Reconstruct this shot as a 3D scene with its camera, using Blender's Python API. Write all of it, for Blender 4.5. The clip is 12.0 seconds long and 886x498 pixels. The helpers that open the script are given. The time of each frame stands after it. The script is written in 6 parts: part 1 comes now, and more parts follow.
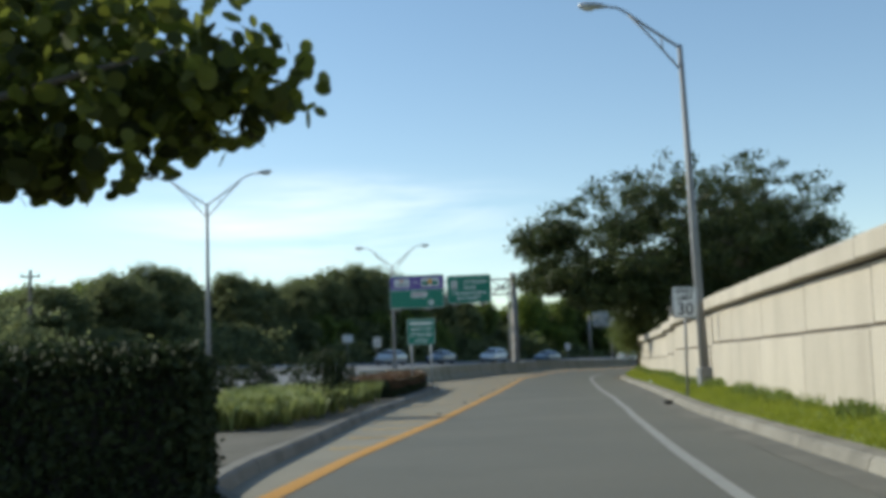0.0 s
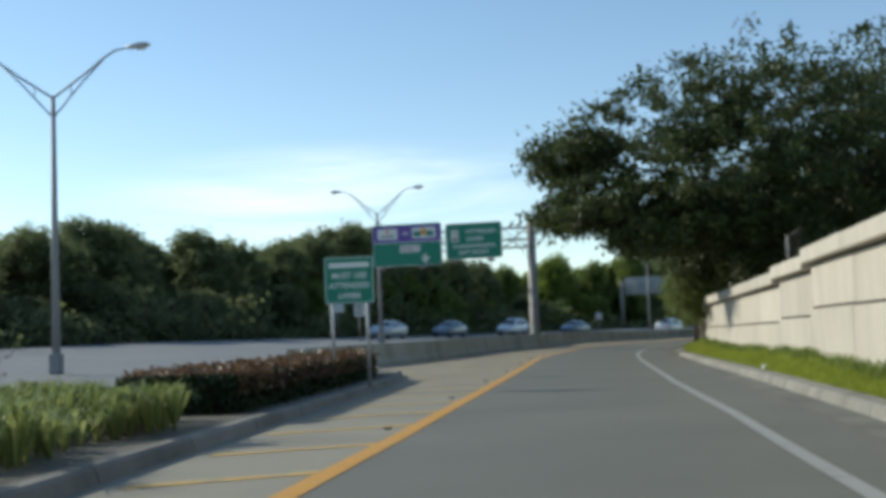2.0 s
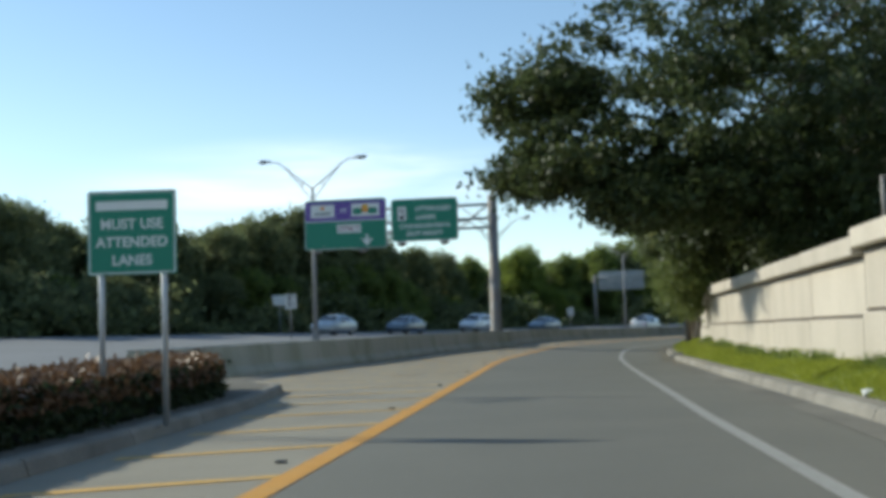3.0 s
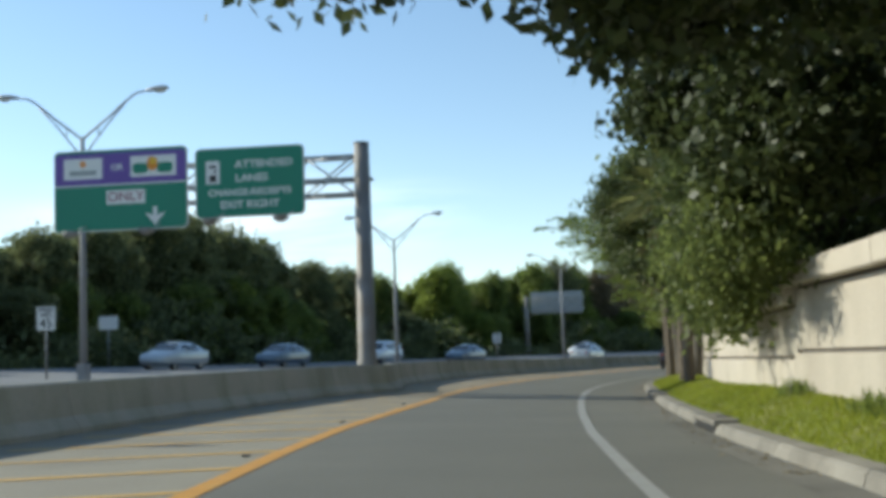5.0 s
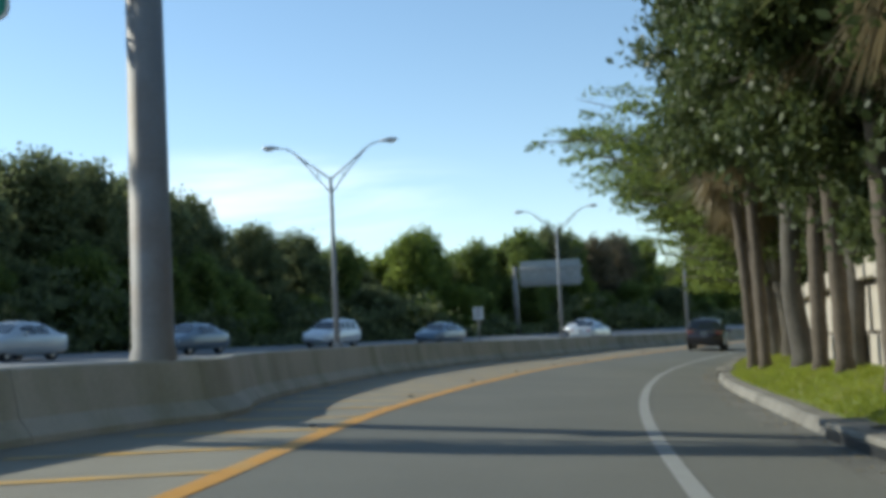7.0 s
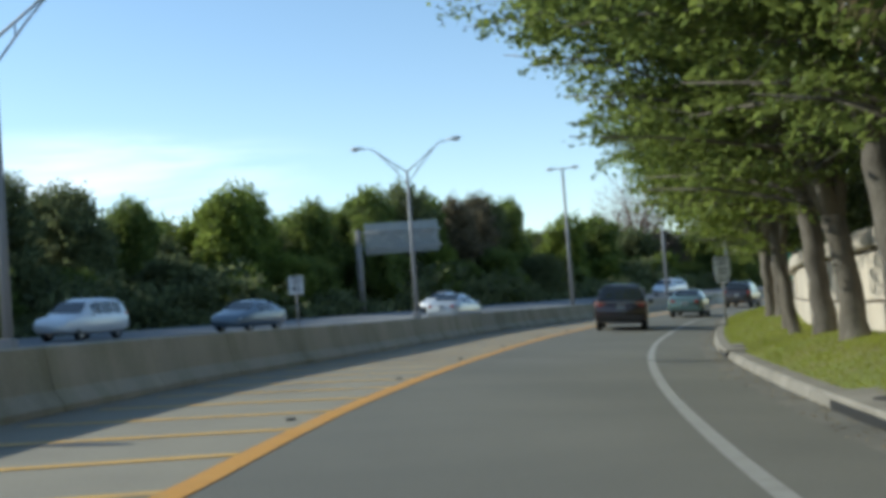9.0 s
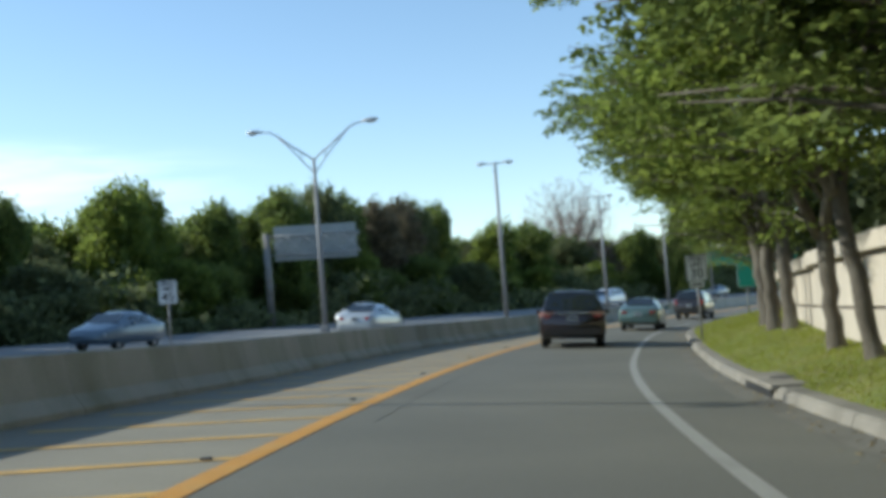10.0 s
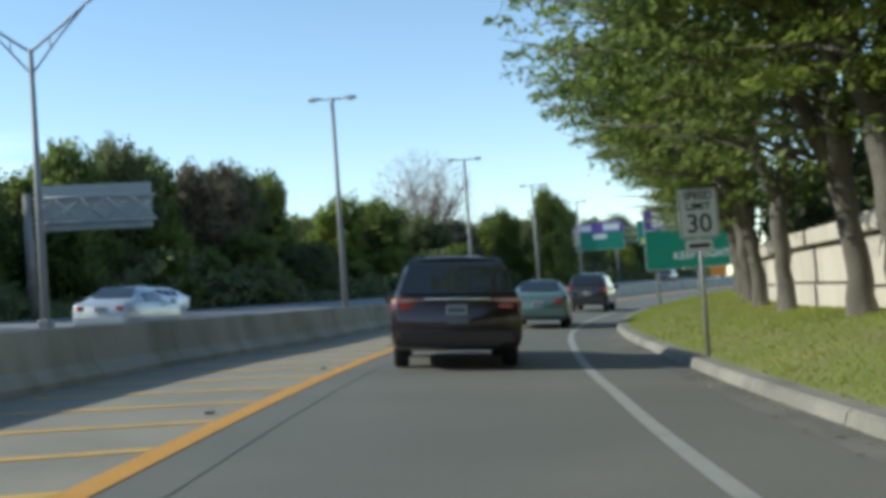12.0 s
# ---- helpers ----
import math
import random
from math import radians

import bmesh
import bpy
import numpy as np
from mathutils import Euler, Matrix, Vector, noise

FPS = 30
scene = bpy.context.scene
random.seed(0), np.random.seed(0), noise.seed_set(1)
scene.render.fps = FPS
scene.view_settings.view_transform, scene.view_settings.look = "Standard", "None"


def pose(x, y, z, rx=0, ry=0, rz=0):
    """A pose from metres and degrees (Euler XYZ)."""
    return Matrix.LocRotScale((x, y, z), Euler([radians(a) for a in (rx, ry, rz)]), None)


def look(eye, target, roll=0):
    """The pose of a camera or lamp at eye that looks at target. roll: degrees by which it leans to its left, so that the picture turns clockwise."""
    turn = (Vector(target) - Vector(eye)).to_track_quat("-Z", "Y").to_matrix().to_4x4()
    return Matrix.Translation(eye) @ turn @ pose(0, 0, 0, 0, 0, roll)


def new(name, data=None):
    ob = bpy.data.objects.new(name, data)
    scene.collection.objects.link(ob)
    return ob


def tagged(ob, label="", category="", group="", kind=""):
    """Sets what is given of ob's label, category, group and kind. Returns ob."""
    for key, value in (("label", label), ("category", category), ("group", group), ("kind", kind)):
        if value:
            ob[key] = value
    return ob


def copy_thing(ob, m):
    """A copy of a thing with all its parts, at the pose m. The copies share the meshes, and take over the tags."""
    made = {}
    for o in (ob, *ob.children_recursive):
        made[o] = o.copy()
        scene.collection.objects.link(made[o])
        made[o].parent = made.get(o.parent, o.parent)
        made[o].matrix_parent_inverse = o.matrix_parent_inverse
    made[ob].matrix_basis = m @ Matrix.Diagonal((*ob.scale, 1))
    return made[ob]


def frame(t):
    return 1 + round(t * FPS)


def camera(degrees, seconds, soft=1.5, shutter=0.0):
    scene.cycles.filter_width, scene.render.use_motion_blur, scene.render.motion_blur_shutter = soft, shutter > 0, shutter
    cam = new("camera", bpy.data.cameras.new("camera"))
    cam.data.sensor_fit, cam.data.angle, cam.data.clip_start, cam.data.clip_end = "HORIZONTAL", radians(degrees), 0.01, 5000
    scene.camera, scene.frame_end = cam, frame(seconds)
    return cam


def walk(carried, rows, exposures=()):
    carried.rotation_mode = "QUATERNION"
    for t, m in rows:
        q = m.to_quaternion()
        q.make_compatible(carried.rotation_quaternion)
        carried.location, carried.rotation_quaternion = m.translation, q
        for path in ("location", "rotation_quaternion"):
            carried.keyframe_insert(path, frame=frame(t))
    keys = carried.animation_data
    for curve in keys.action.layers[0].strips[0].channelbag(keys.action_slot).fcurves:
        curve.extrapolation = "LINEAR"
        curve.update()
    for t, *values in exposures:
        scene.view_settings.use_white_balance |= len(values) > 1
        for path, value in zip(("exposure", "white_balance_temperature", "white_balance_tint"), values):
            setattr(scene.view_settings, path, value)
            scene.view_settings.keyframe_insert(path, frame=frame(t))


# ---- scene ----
cam = camera(42.0, 12.0, soft=4.6)
PATH = [
    (0, (0.000, 0.000, 1.080), (-0.053, 9.951, 2.066), -1.80),
    (0.5, (0.331, 4.607, 1.065), (0.168, 14.562, 1.989), -2.30),
    (1, (0.704, 9.197, 1.050), (0.464, 19.151, 1.981), -3.84),
    (1.5, (1.087, 13.841, 1.035), (0.801, 23.798, 1.921), -3.04),
    (2, (1.442, 18.543, 1.022), (1.155, 28.510, 1.787), -2.24),
    (2.5, (1.831, 23.339, 1.015), (1.632, 33.313, 1.708), -1.93),
    (4.5, (4.357, 45.207, 1.074), (4.845, 55.151, 2.015), -2.00),
    (5, (4.899, 49.663, 1.077), (5.458, 59.602, 2.037), -2.05),
    (5.5, (5.415, 54.002, 1.079), (6.023, 63.941, 2.004), -1.87),
    (6, (5.945, 58.361, 1.083), (6.483, 68.311, 1.928), -2.19),
    (6.5, (6.535, 62.765, 1.090), (7.120, 72.714, 1.908), -2.42),
    (8.5, (9.570, 83.339, 1.150), (10.887, 93.234, 1.744), -4.15),
    (9, (10.557, 87.833, 1.132), (12.443, 97.639, 1.660), -4.20),
    (9.5, (11.632, 92.162, 1.109), (13.843, 101.892, 1.768), -4.01),
    (10, (12.795, 96.416, 1.083), (15.297, 106.080, 1.675), -4.36),
    (10.5, (14.069, 100.614, 1.057), (16.858, 110.200, 1.641), -4.01),
    (11, (15.460, 104.771, 1.031), (18.534, 114.274, 1.524), -3.99),
    (11.5, (16.976, 108.862, 1.006), (20.312, 118.279, 1.452), -5.01),
    (12, (18.511, 113.075, 0.981), (22.234, 122.347, 1.396), -4.03),
]
walk(cam, [(t, look(eye, target, roll)) for t, eye, target, roll in PATH],
     [(0, 0.37, 6350, 2), (2, 0.40, 6200, 2), (4.5, 0.66, 6350, 2), (6.5, 0.54, 6150, 2), (9, 0.64, 6050, 2), (12, 0.70, 6000, 2)])

# ---- world, sun and exposure ----
SUN_TO = Vector((-0.805, 0.333, 0.485)).normalized()
world = bpy.data.worlds.new("world")
scene.world = world
world.use_nodes = True
wn, wl = world.node_tree.nodes, world.node_tree.links
wn.clear()
w_out = wn.new("ShaderNodeOutputWorld")
w_bg = wn.new("ShaderNodeBackground")
w_sky = wn.new("ShaderNodeTexSky")
w_sky.sky_type = "NISHITA"
w_sky.sun_disc = False
w_sky.sun_elevation = math.asin(SUN_TO.z)
w_sky.sun_rotation = math.atan2(SUN_TO.x, SUN_TO.y)
w_sky.air_density, w_sky.dust_density, w_sky.ozone_density = 0.80, 0.1, 0.9
w_tc = wn.new("ShaderNodeTexCoord")
w_map = wn.new("ShaderNodeMapping")
w_map.inputs["Scale"].default_value = (1.6, 1.6, 11.0)
w_map.inputs["Location"].default_value = (0.35, 0.1, 0.0)
w_noise = wn.new("ShaderNodeTexNoise")
w_noise.inputs["Scale"].default_value = 2.0
w_noise.inputs["Detail"].default_value = 7.0
w_noise.inputs["Roughness"].default_value = 0.55
w_noise.inputs["Distortion"].default_value = 0.4
w_ramp = wn.new("ShaderNodeValToRGB")
w_ramp.color_ramp.elements[0].position, w_ramp.color_ramp.elements[1].position = 0.40, 0.66
# a bank of thin cloud ahead, low over the woods
w_bank = wn.new("ShaderNodeMapping")
w_bank.vector_type = "POINT"
w_bank.inputs["Scale"].default_value = (4.6, 0.0, 22.0)
w_bank.inputs["Location"].default_value = (0.46, 0.0, -2.75)
w_len = wn.new("ShaderNodeVectorMath")
w_len.operation = "LENGTH"
w_band = wn.new("ShaderNodeMapRange")
w_band.interpolation_type = "SMOOTHSTEP"
w_band.inputs["From Min"].default_value, w_band.inputs["From Max"].default_value = 0.25, 1.15
w_band.inputs["To Min"].default_value, w_band.inputs["To Max"].default_value = 0.85, 0.0
w_mul = wn.new("ShaderNodeMath")
w_mul.operation = "MULTIPLY"
w_mix = wn.new("ShaderNodeMix")
w_mix.data_type = "RGBA"
w_mix.inputs["B"].default_value = (7.6, 7.7, 7.8, 1)
wl.new(w_tc.outputs["Generated"], w_map.inputs["Vector"])
wl.new(w_map.outputs["Vector"], w_noise.inputs["Vector"])
wl.new(w_noise.outputs["Fac"], w_ramp.inputs["Fac"])
wl.new(w_tc.outputs["Generated"], w_bank.inputs["Vector"])
wl.new(w_bank.outputs["Vector"], w_len.inputs[0])
wl.new(w_len.outputs["Value"], w_band.inputs["Value"])
wl.new(w_ramp.outputs["Color"], w_mul.inputs[0])
wl.new(w_band.outputs["Result"], w_mul.inputs[1])
wl.new(w_mul.outputs["Value"], w_mix.inputs["Factor"])
# the sky pales less towards the horizon than the clear model has it
w_sep = wn.new("ShaderNodeSeparateXYZ")
w_low = wn.new("ShaderNodeMapRange")
w_low.inputs["From Min"].default_value, w_low.inputs["From Max"].default_value = 0.0, 0.34
w_pale = wn.new("ShaderNodeMix")
w_pale.data_type = "RGBA"
w_pale.inputs["A"].default_value, w_pale.inputs["B"].default_value = (1.04, 0.95, 0.86, 1), (1.0, 1.0, 0.96, 1)
w_dim = wn.new("ShaderNodeVectorMath")
w_dim.operation = "MULTIPLY"
wl.new(w_tc.outputs["Generated"], w_sep.inputs["Vector"])
wl.new(w_sep.outputs["Z"], w_low.inputs["Value"])
wl.new(w_sky.outputs["Color"], w_dim.inputs[0])
wl.new(w_low.outputs["Result"], w_pale.inputs["Factor"])
wl.new(w_pale.outputs["Result"], w_dim.inputs[1])
wl.new(w_dim.outputs["Vector"], w_mix.inputs["A"])
wl.new(w_mix.outputs["Result"], w_bg.inputs["Color"])
w_bg.inputs["Strength"].default_value = 0.135
wl.new(w_bg.outputs["Background"], w_out.inputs["Surface"])

sun_data = bpy.data.lights.new("sun", "SUN")
sun_data.energy, sun_data.angle, sun_data.color = 3.4, radians(0.6), (1.0, 0.93, 0.80)
sun = new("sun", sun_data)
sun.matrix_world = look(SUN_TO * 200, (0, 0, 0))

# ---- materials ----
def material(name, color, rough=0.7, metal=0.0, var=0.15, scale=6.0, fine=60.0, bump=0.1, spec=0.5, island=0.0, obj=0.0, alt=None, alt_scale=0.5, alt_lo=0.45, alt_hi=0.7, streak=1.0):
    """A plain surface with grain and blotches at two scales in object space."""
    m = bpy.data.materials.new(name)
    m.use_nodes = True
    n, l = m.node_tree.nodes, m.node_tree.links
    b = n["Principled BSDF"]
    b.inputs["Roughness"].default_value, b.inputs["Metallic"].default_value = rough, metal
    b.inputs["Specular IOR Level"].default_value = spec
    tc = n.new("ShaderNodeTexCoord")
    def noise_node(s, detail=5.0):
        t = n.new("ShaderNodeTexNoise")
        t.inputs["Scale"].default_value, t.inputs["Detail"].default_value = s, detail
        l.new(tc.outputs["Object"], t.inputs["Vector"])
        return t
    big, small = noise_node(scale), noise_node(fine, 3.0)
    add = n.new("ShaderNodeMath")
    add.operation = "ADD"
    l.new(big.outputs["Fac"], add.inputs[0])
    l.new(small.outputs["Fac"], add.inputs[1])
    val = n.new("ShaderNodeMapRange")
    val.inputs["From Min"].default_value, val.inputs["From Max"].default_value = 0.6, 1.4
    val.inputs["To Min"].default_value, val.inputs["To Max"].default_value = 1.0 - var, 1.0 + var
    l.new(add.outputs["Value"], val.inputs["Value"])
    last = val.outputs["Result"]
    for amount, node, socket in ((island, "ShaderNodeNewGeometry", "Random Per Island"), (obj, "ShaderNodeObjectInfo", "Random")):
        if amount:
            src = n.new(node)
            r = n.new("ShaderNodeMapRange")
            r.inputs["To Min"].default_value, r.inputs["To Max"].default_value = 1 - amount, 1 + amount
            l.new(src.outputs[socket], r.inputs["Value"])
            k = n.new("ShaderNodeMath")
            k.operation = "MULTIPLY"
            l.new(last, k.inputs[0])
            l.new(r.outputs["Result"], k.inputs[1])
            last = k.outputs["Value"]
    base = None
    if alt:
        an = noise_node(alt_scale, 6.0)
        mp = n.new("ShaderNodeMapping")
        mp.inputs["Scale"].default_value = (1.0, 1.0, streak)
        l.new(tc.outputs["Object"], mp.inputs["Vector"])
        l.new(mp.outputs["Vector"], an.inputs["Vector"])
        rp = n.new("ShaderNodeMapRange")
        rp.inputs["From Min"].default_value, rp.inputs["From Max"].default_value = alt_lo, alt_hi
        l.new(an.outputs["Fac"], rp.inputs["Value"])
        mx = n.new("ShaderNodeMix")
        mx.data_type = "RGBA"
        mx.inputs["A"].default_value, mx.inputs["B"].default_value = (*color, 1), (*alt, 1)
        l.new(rp.outputs["Result"], mx.inputs["Factor"])
        base = mx.outputs["Result"]
    sc = n.new("ShaderNodeVectorMath")
    sc.operation = "SCALE"
    if base:
        l.new(base, sc.inputs[0])
    else:
        sc.inputs[0].default_value = color
    l.new(last, sc.inputs["Scale"])
    l.new(sc.outputs["Vector"], b.inputs["Base Color"])
    if bump:
        bp = n.new("ShaderNodeBump")
        bp.inputs["Strength"].default_value, bp.inputs["Distance"].default_value = bump, 0.02
        l.new(small.outputs["Fac"], bp.inputs["Height"])
        l.new(bp.outputs["Normal"], b.inputs["Normal"])
    return m


def leaf_material(name, color, alt, trans=0.35, rough=0.5):
    m = bpy.data.materials.new(name)
    m.use_nodes = True
    n, l = m.node_tree.nodes, m.node_tree.links
    b, out = n["Principled BSDF"], n["Material Output"]
    b.inputs["Roughness"].default_value = rough
    b.inputs["Specular IOR Level"].default_value = 0.35
    geo = n.new("ShaderNodeNewGeometry")
    tc = n.new("ShaderNodeTexCoord")
    nz = n.new("ShaderNodeTexNoise")
    nz.inputs["Scale"].default_value = 0.45
    l.new(tc.outputs["Object"], nz.inputs["Vector"])
    add = n.new("ShaderNodeMath")
    add.operation = "ADD"
    l.new(geo.outputs["Random Per Island"], add.inputs[0])
    l.new(nz.outputs["Fac"], add.inputs[1])
    half = n.new("ShaderNodeMath")
    half.operation = "MULTIPLY"
    half.inputs[1].default_value = 0.5
    l.new(add.outputs["Value"], half.inputs[0])
    rp = n.new("ShaderNodeValToRGB")
    rp.color_ramp.elements[0].position, rp.color_ramp.elements[0].color = 0.25, (*color, 1)
    rp.color_ramp.elements[1].position, rp.color_ramp.elements[1].color = 0.75, (*alt, 1)
    l.new(half.outputs["Value"], rp.inputs["Fac"])
    l.new(rp.outputs["Color"], b.inputs["Base Color"])
    tr = n.new("ShaderNodeBsdfTranslucent")
    l.new(rp.outputs["Color"], tr.inputs["Color"])
    mix = n.new("ShaderNodeMixShader")
    mix.inputs["Fac"].default_value = trans
    l.new(b.outputs["BSDF"], mix.inputs[1])
    l.new(tr.outputs["BSDF"], mix.inputs[2])
    l.new(mix.outputs["Shader"], out.inputs["Surface"])
    return m


def glass_material(name, color, rough=0.03):
    m = bpy.data.materials.new(name)
    m.use_nodes = True
    b = m.node_tree.nodes["Principled BSDF"]
    b.inputs["Base Color"].default_value = (*color, 1)
    b.inputs["Roughness"].default_value = rough
    b.inputs["Specular IOR Level"].default_value = 0.6
    b.inputs["Coat Weight"].default_value = 0.6
    b.inputs["Coat Roughness"].default_value = 0.02
    return m


def paint_material(name, color, flake=0.06):
    m = material(name, color, rough=0.32, metal=0.25, var=flake, scale=2.0, fine=300, bump=0.0)
    b = m.node_tree.nodes["Principled BSDF"]
    b.inputs["Coat Weight"].default_value = 0.8
    b.inputs["Coat Roughness"].default_value = 0.06
    return m


ASPHALT = material("asphalt", (0.124, 0.120, 0.098), 0.85, var=0.16, scale=0.35, fine=35, bump=0.35, alt=(0.146, 0.139, 0.112), alt_scale=0.25)
GORE = material("gore_asphalt", (0.265, 0.238, 0.180), 0.88, var=0.14, scale=0.5, fine=35, bump=0.35, alt=(0.195, 0.175, 0.135), alt_scale=0.5)
HIGHWAY = material("highway_asphalt", (0.19, 0.19, 0.19), 0.85, var=0.12, scale=0.3, fine=30, bump=0.3)
SEAM = material("worn_tar_seam", (0.114, 0.110, 0.091), 0.8, var=0.3, scale=2, fine=40)
SEAL = material("crack_sealant", (0.05, 0.05, 0.05), 0.6, var=0.2, scale=3, fine=40)
YELLOW = material("yellow_line_paint", (0.54, 0.255, 0.022), 0.65, var=0.14, scale=3, fine=40, bump=0.2, alt=(0.42, 0.25, 0.06), alt_scale=3.0, alt_lo=0.55, alt_hi=0.75)
YELLOW_WORN = material("worn_yellow_paint", (0.58, 0.34, 0.07), 0.7, var=0.16, scale=3, fine=40, bump=0.2, alt=(0.30, 0.23, 0.13), alt_scale=2.5, alt_lo=0.5, alt_hi=0.8)
WHITE_LINE = material("white_line_paint", (0.30, 0.292, 0.265), 0.65, var=0.14, scale=3, fine=40, bump=0.2, alt=(0.19, 0.185, 0.165), alt_scale=3.0, alt_lo=0.5, alt_hi=0.8)
KERB = material("kerb_concrete", (0.225, 0.206, 0.172), 0.9, var=0.2, scale=2, fine=30, bump=0.4, obj=0.10, alt=(0.15, 0.135, 0.11), alt_scale=1.1)
BARRIER = material("barrier_concrete", (0.45, 0.415, 0.335), 0.9, var=0.15, scale=0.8, fine=25, bump=0.3, obj=0.05, alt=(0.31, 0.295, 0.205), alt_scale=1.1, streak=0.35)
WALL = material("wall_concrete", (0.475, 0.42, 0.345), 0.9, var=0.10, scale=0.6, fine=20, bump=0.3, obj=0.06, alt=(0.395, 0.345, 0.28), alt_scale=1.3, alt_lo=0.42, alt_hi=0.75, streak=0.3)
WALL_GAP = material("wall_joint", (0.16, 0.14, 0.12), 0.95, var=0.2)
GRASS_SOIL = material("turf_soil", (0.135, 0.155, 0.034), 0.95, var=0.25, scale=1.0, fine=25, bump=0.6, alt=(0.19, 0.165, 0.07), alt_scale=0.7)
EARTH = material("bare_earth", (0.13, 0.115, 0.088), 0.95, var=0.25, scale=1.2, fine=25, bump=0.6, alt=(0.09, 0.08, 0.055), alt_scale=0.8)
FAR_GROUND = material("far_ground", (0.07, 0.08, 0.04), 0.95, var=0.25, scale=0.2, fine=3)
GALV = material("galvanised_steel", (0.42, 0.43, 0.44), 0.55, metal=0.6, var=0.10, scale=3, fine=40, bump=0.05)
ALUM = material("weathered_aluminium", (0.25, 0.25, 0.255), 0.65, metal=0.35, var=0.08, scale=2, fine=40, bump=0.05)
POST_GREY = material("gantry_steel", (0.255, 0.24, 0.225), 0.65, metal=0.35, var=0.14, scale=1.2, fine=30, bump=0.1, alt=(0.22, 0.18, 0.15), alt_scale=1.5)
SIGN_GREEN = material("sign_green", (0.010, 0.20, 0.125), 0.45, var=0.05, scale=1.0, fine=20, bump=0.02)
SIGN_PURPLE = material("sign_purple", (0.13, 0.07, 0.32), 0.45, var=0.05, scale=1.0, fine=20, bump=0.02)
SIGN_WHITE = material("sign_white", (0.72, 0.72, 0.70), 0.5, var=0.04, scale=1.0, fine=20, bump=0.02)
SIGN_YELLOW = material("sign_yellow", (0.75, 0.45, 0.03), 0.5, var=0.05, scale=1.0, fine=20, bump=0.02)
SIGN_ORANGE = material("sign_orange", (0.70, 0.25, 0.02), 0.5, var=0.05, scale=1.0, fine=20, bump=0.02)
SIGN_BLACK = material("sign_black", (0.02, 0.02, 0.02), 0.5, var=0.05, scale=1.0, fine=20, bump=0.02)
SIGN_BACK = material("sign_back_aluminium", (0.34, 0.36, 0.36), 0.6, metal=0.4, var=0.08, scale=1.0, fine=20, bump=0.02)
LAMP_GLASS = glass_material("lamp_lens", (0.55, 0.55, 0.5), 0.2)
BARK = material("bark", (0.085, 0.074, 0.06), 0.95, var=0.3, scale=3, fine=22, bump=0.8, alt=(0.17, 0.15, 0.12), alt_scale=1.5, streak=0.3)
BARK_PALE = material("pale_bark", (0.105, 0.09, 0.07), 0.95, var=0.25, scale=3, fine=22, bump=0.7, alt=(0.22, 0.20, 0.165), alt_scale=2.2, alt_lo=0.5, alt_hi=0.68, streak=0.25)
PALM_BARK = material("palm_trunk", (0.12, 0.095, 0.07), 0.95, var=0.3, scale=5, fine=22, bump=0.8)
LEAF_DARK = leaf_material("dark_leaves", (0.042, 0.058, 0.022), (0.088, 0.108, 0.036), 0.40, 0.5)
LEAF_OLIVE = leaf_material("olive_leaves", (0.090, 0.115, 0.038), (0.205, 0.240, 0.070), 0.56, 0.45)
LEAF_DEEP = leaf_material("deep_green_leaves", (0.058, 0.078, 0.028), (0.125, 0.150, 0.048), 0.48, 0.45)
# Lightened and turned bluish: distance haze is put into this leaf colour.
LEAF_WOOD_HAZE = leaf_material("hazed_woodland_leaves", (0.098, 0.120, 0.058), (0.205, 0.225, 0.098), 0.58, 0.75)
LEAF_MID = leaf_material("mid_leaves", (0.095, 0.132, 0.038), (0.235, 0.285, 0.070), 0.7, 0.42)
LEAF_LIGHT = leaf_material("light_leaves", (0.112, 0.154, 0.032), (0.265, 0.315, 0.066), 0.72, 0.42)
LEAF_GRAPE = leaf_material("sea_grape_leaves", (0.030, 0.038, 0.010), (0.17, 0.19, 0.028), 0.64)
LEAF_STRAP = leaf_material("strap_leaves", (0.17, 0.21, 0.055), (0.44, 0.46, 0.17), 0.42)
LEAF_RUST = leaf_material("rust_hedge_leaves", (0.10, 0.055, 0.03), (0.20, 0.11, 0.055), 0.25)
# Near-black green: the sea grape's shade over the clipped hedge is in it.
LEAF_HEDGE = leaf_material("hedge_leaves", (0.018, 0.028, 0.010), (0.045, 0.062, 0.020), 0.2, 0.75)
FROND = leaf_material("palm_fronds", (0.07, 0.088, 0.027), (0.23, 0.23, 0.085), 0.45)
FROND_DEAD = leaf_material("dead_fronds", (0.17, 0.135, 0.075), (0.36, 0.29, 0.165), 0.42)
LEAF_BROWN = leaf_material("brownish_leaves", (0.105, 0.095, 0.055), (0.205, 0.165, 0.105), 0.35, 0.8)
TWIG = leaf_material("bare_twigs", (0.22, 0.16, 0.14), (0.33, 0.25, 0.21), 0.1)
GRASS = leaf_material("grass_blades", (0.19, 0.235, 0.022), (0.36, 0.39, 0.05), 0.5)
GRASS_DRY = leaf_material("dry_grass_blades", (0.20, 0.17, 0.06), (0.30, 0.27, 0.10), 0.4)
TYRE = material("tyre_rubber", (0.018, 0.018, 0.018), 0.9, var=0.2, bump=0.1)
RIM = material("wheel_alloy", (0.45, 0.45, 0.46), 0.35, metal=0.9, var=0.05, bump=0.0)
TRIM_BLACK = material("black_plastic", (0.022, 0.022, 0.022), 0.6, var=0.1, bump=0.05)
CHROME = material("chrome_trim", (0.75, 0.76, 0.78), 0.15, metal=1.0, var=0.03, bump=0.0)
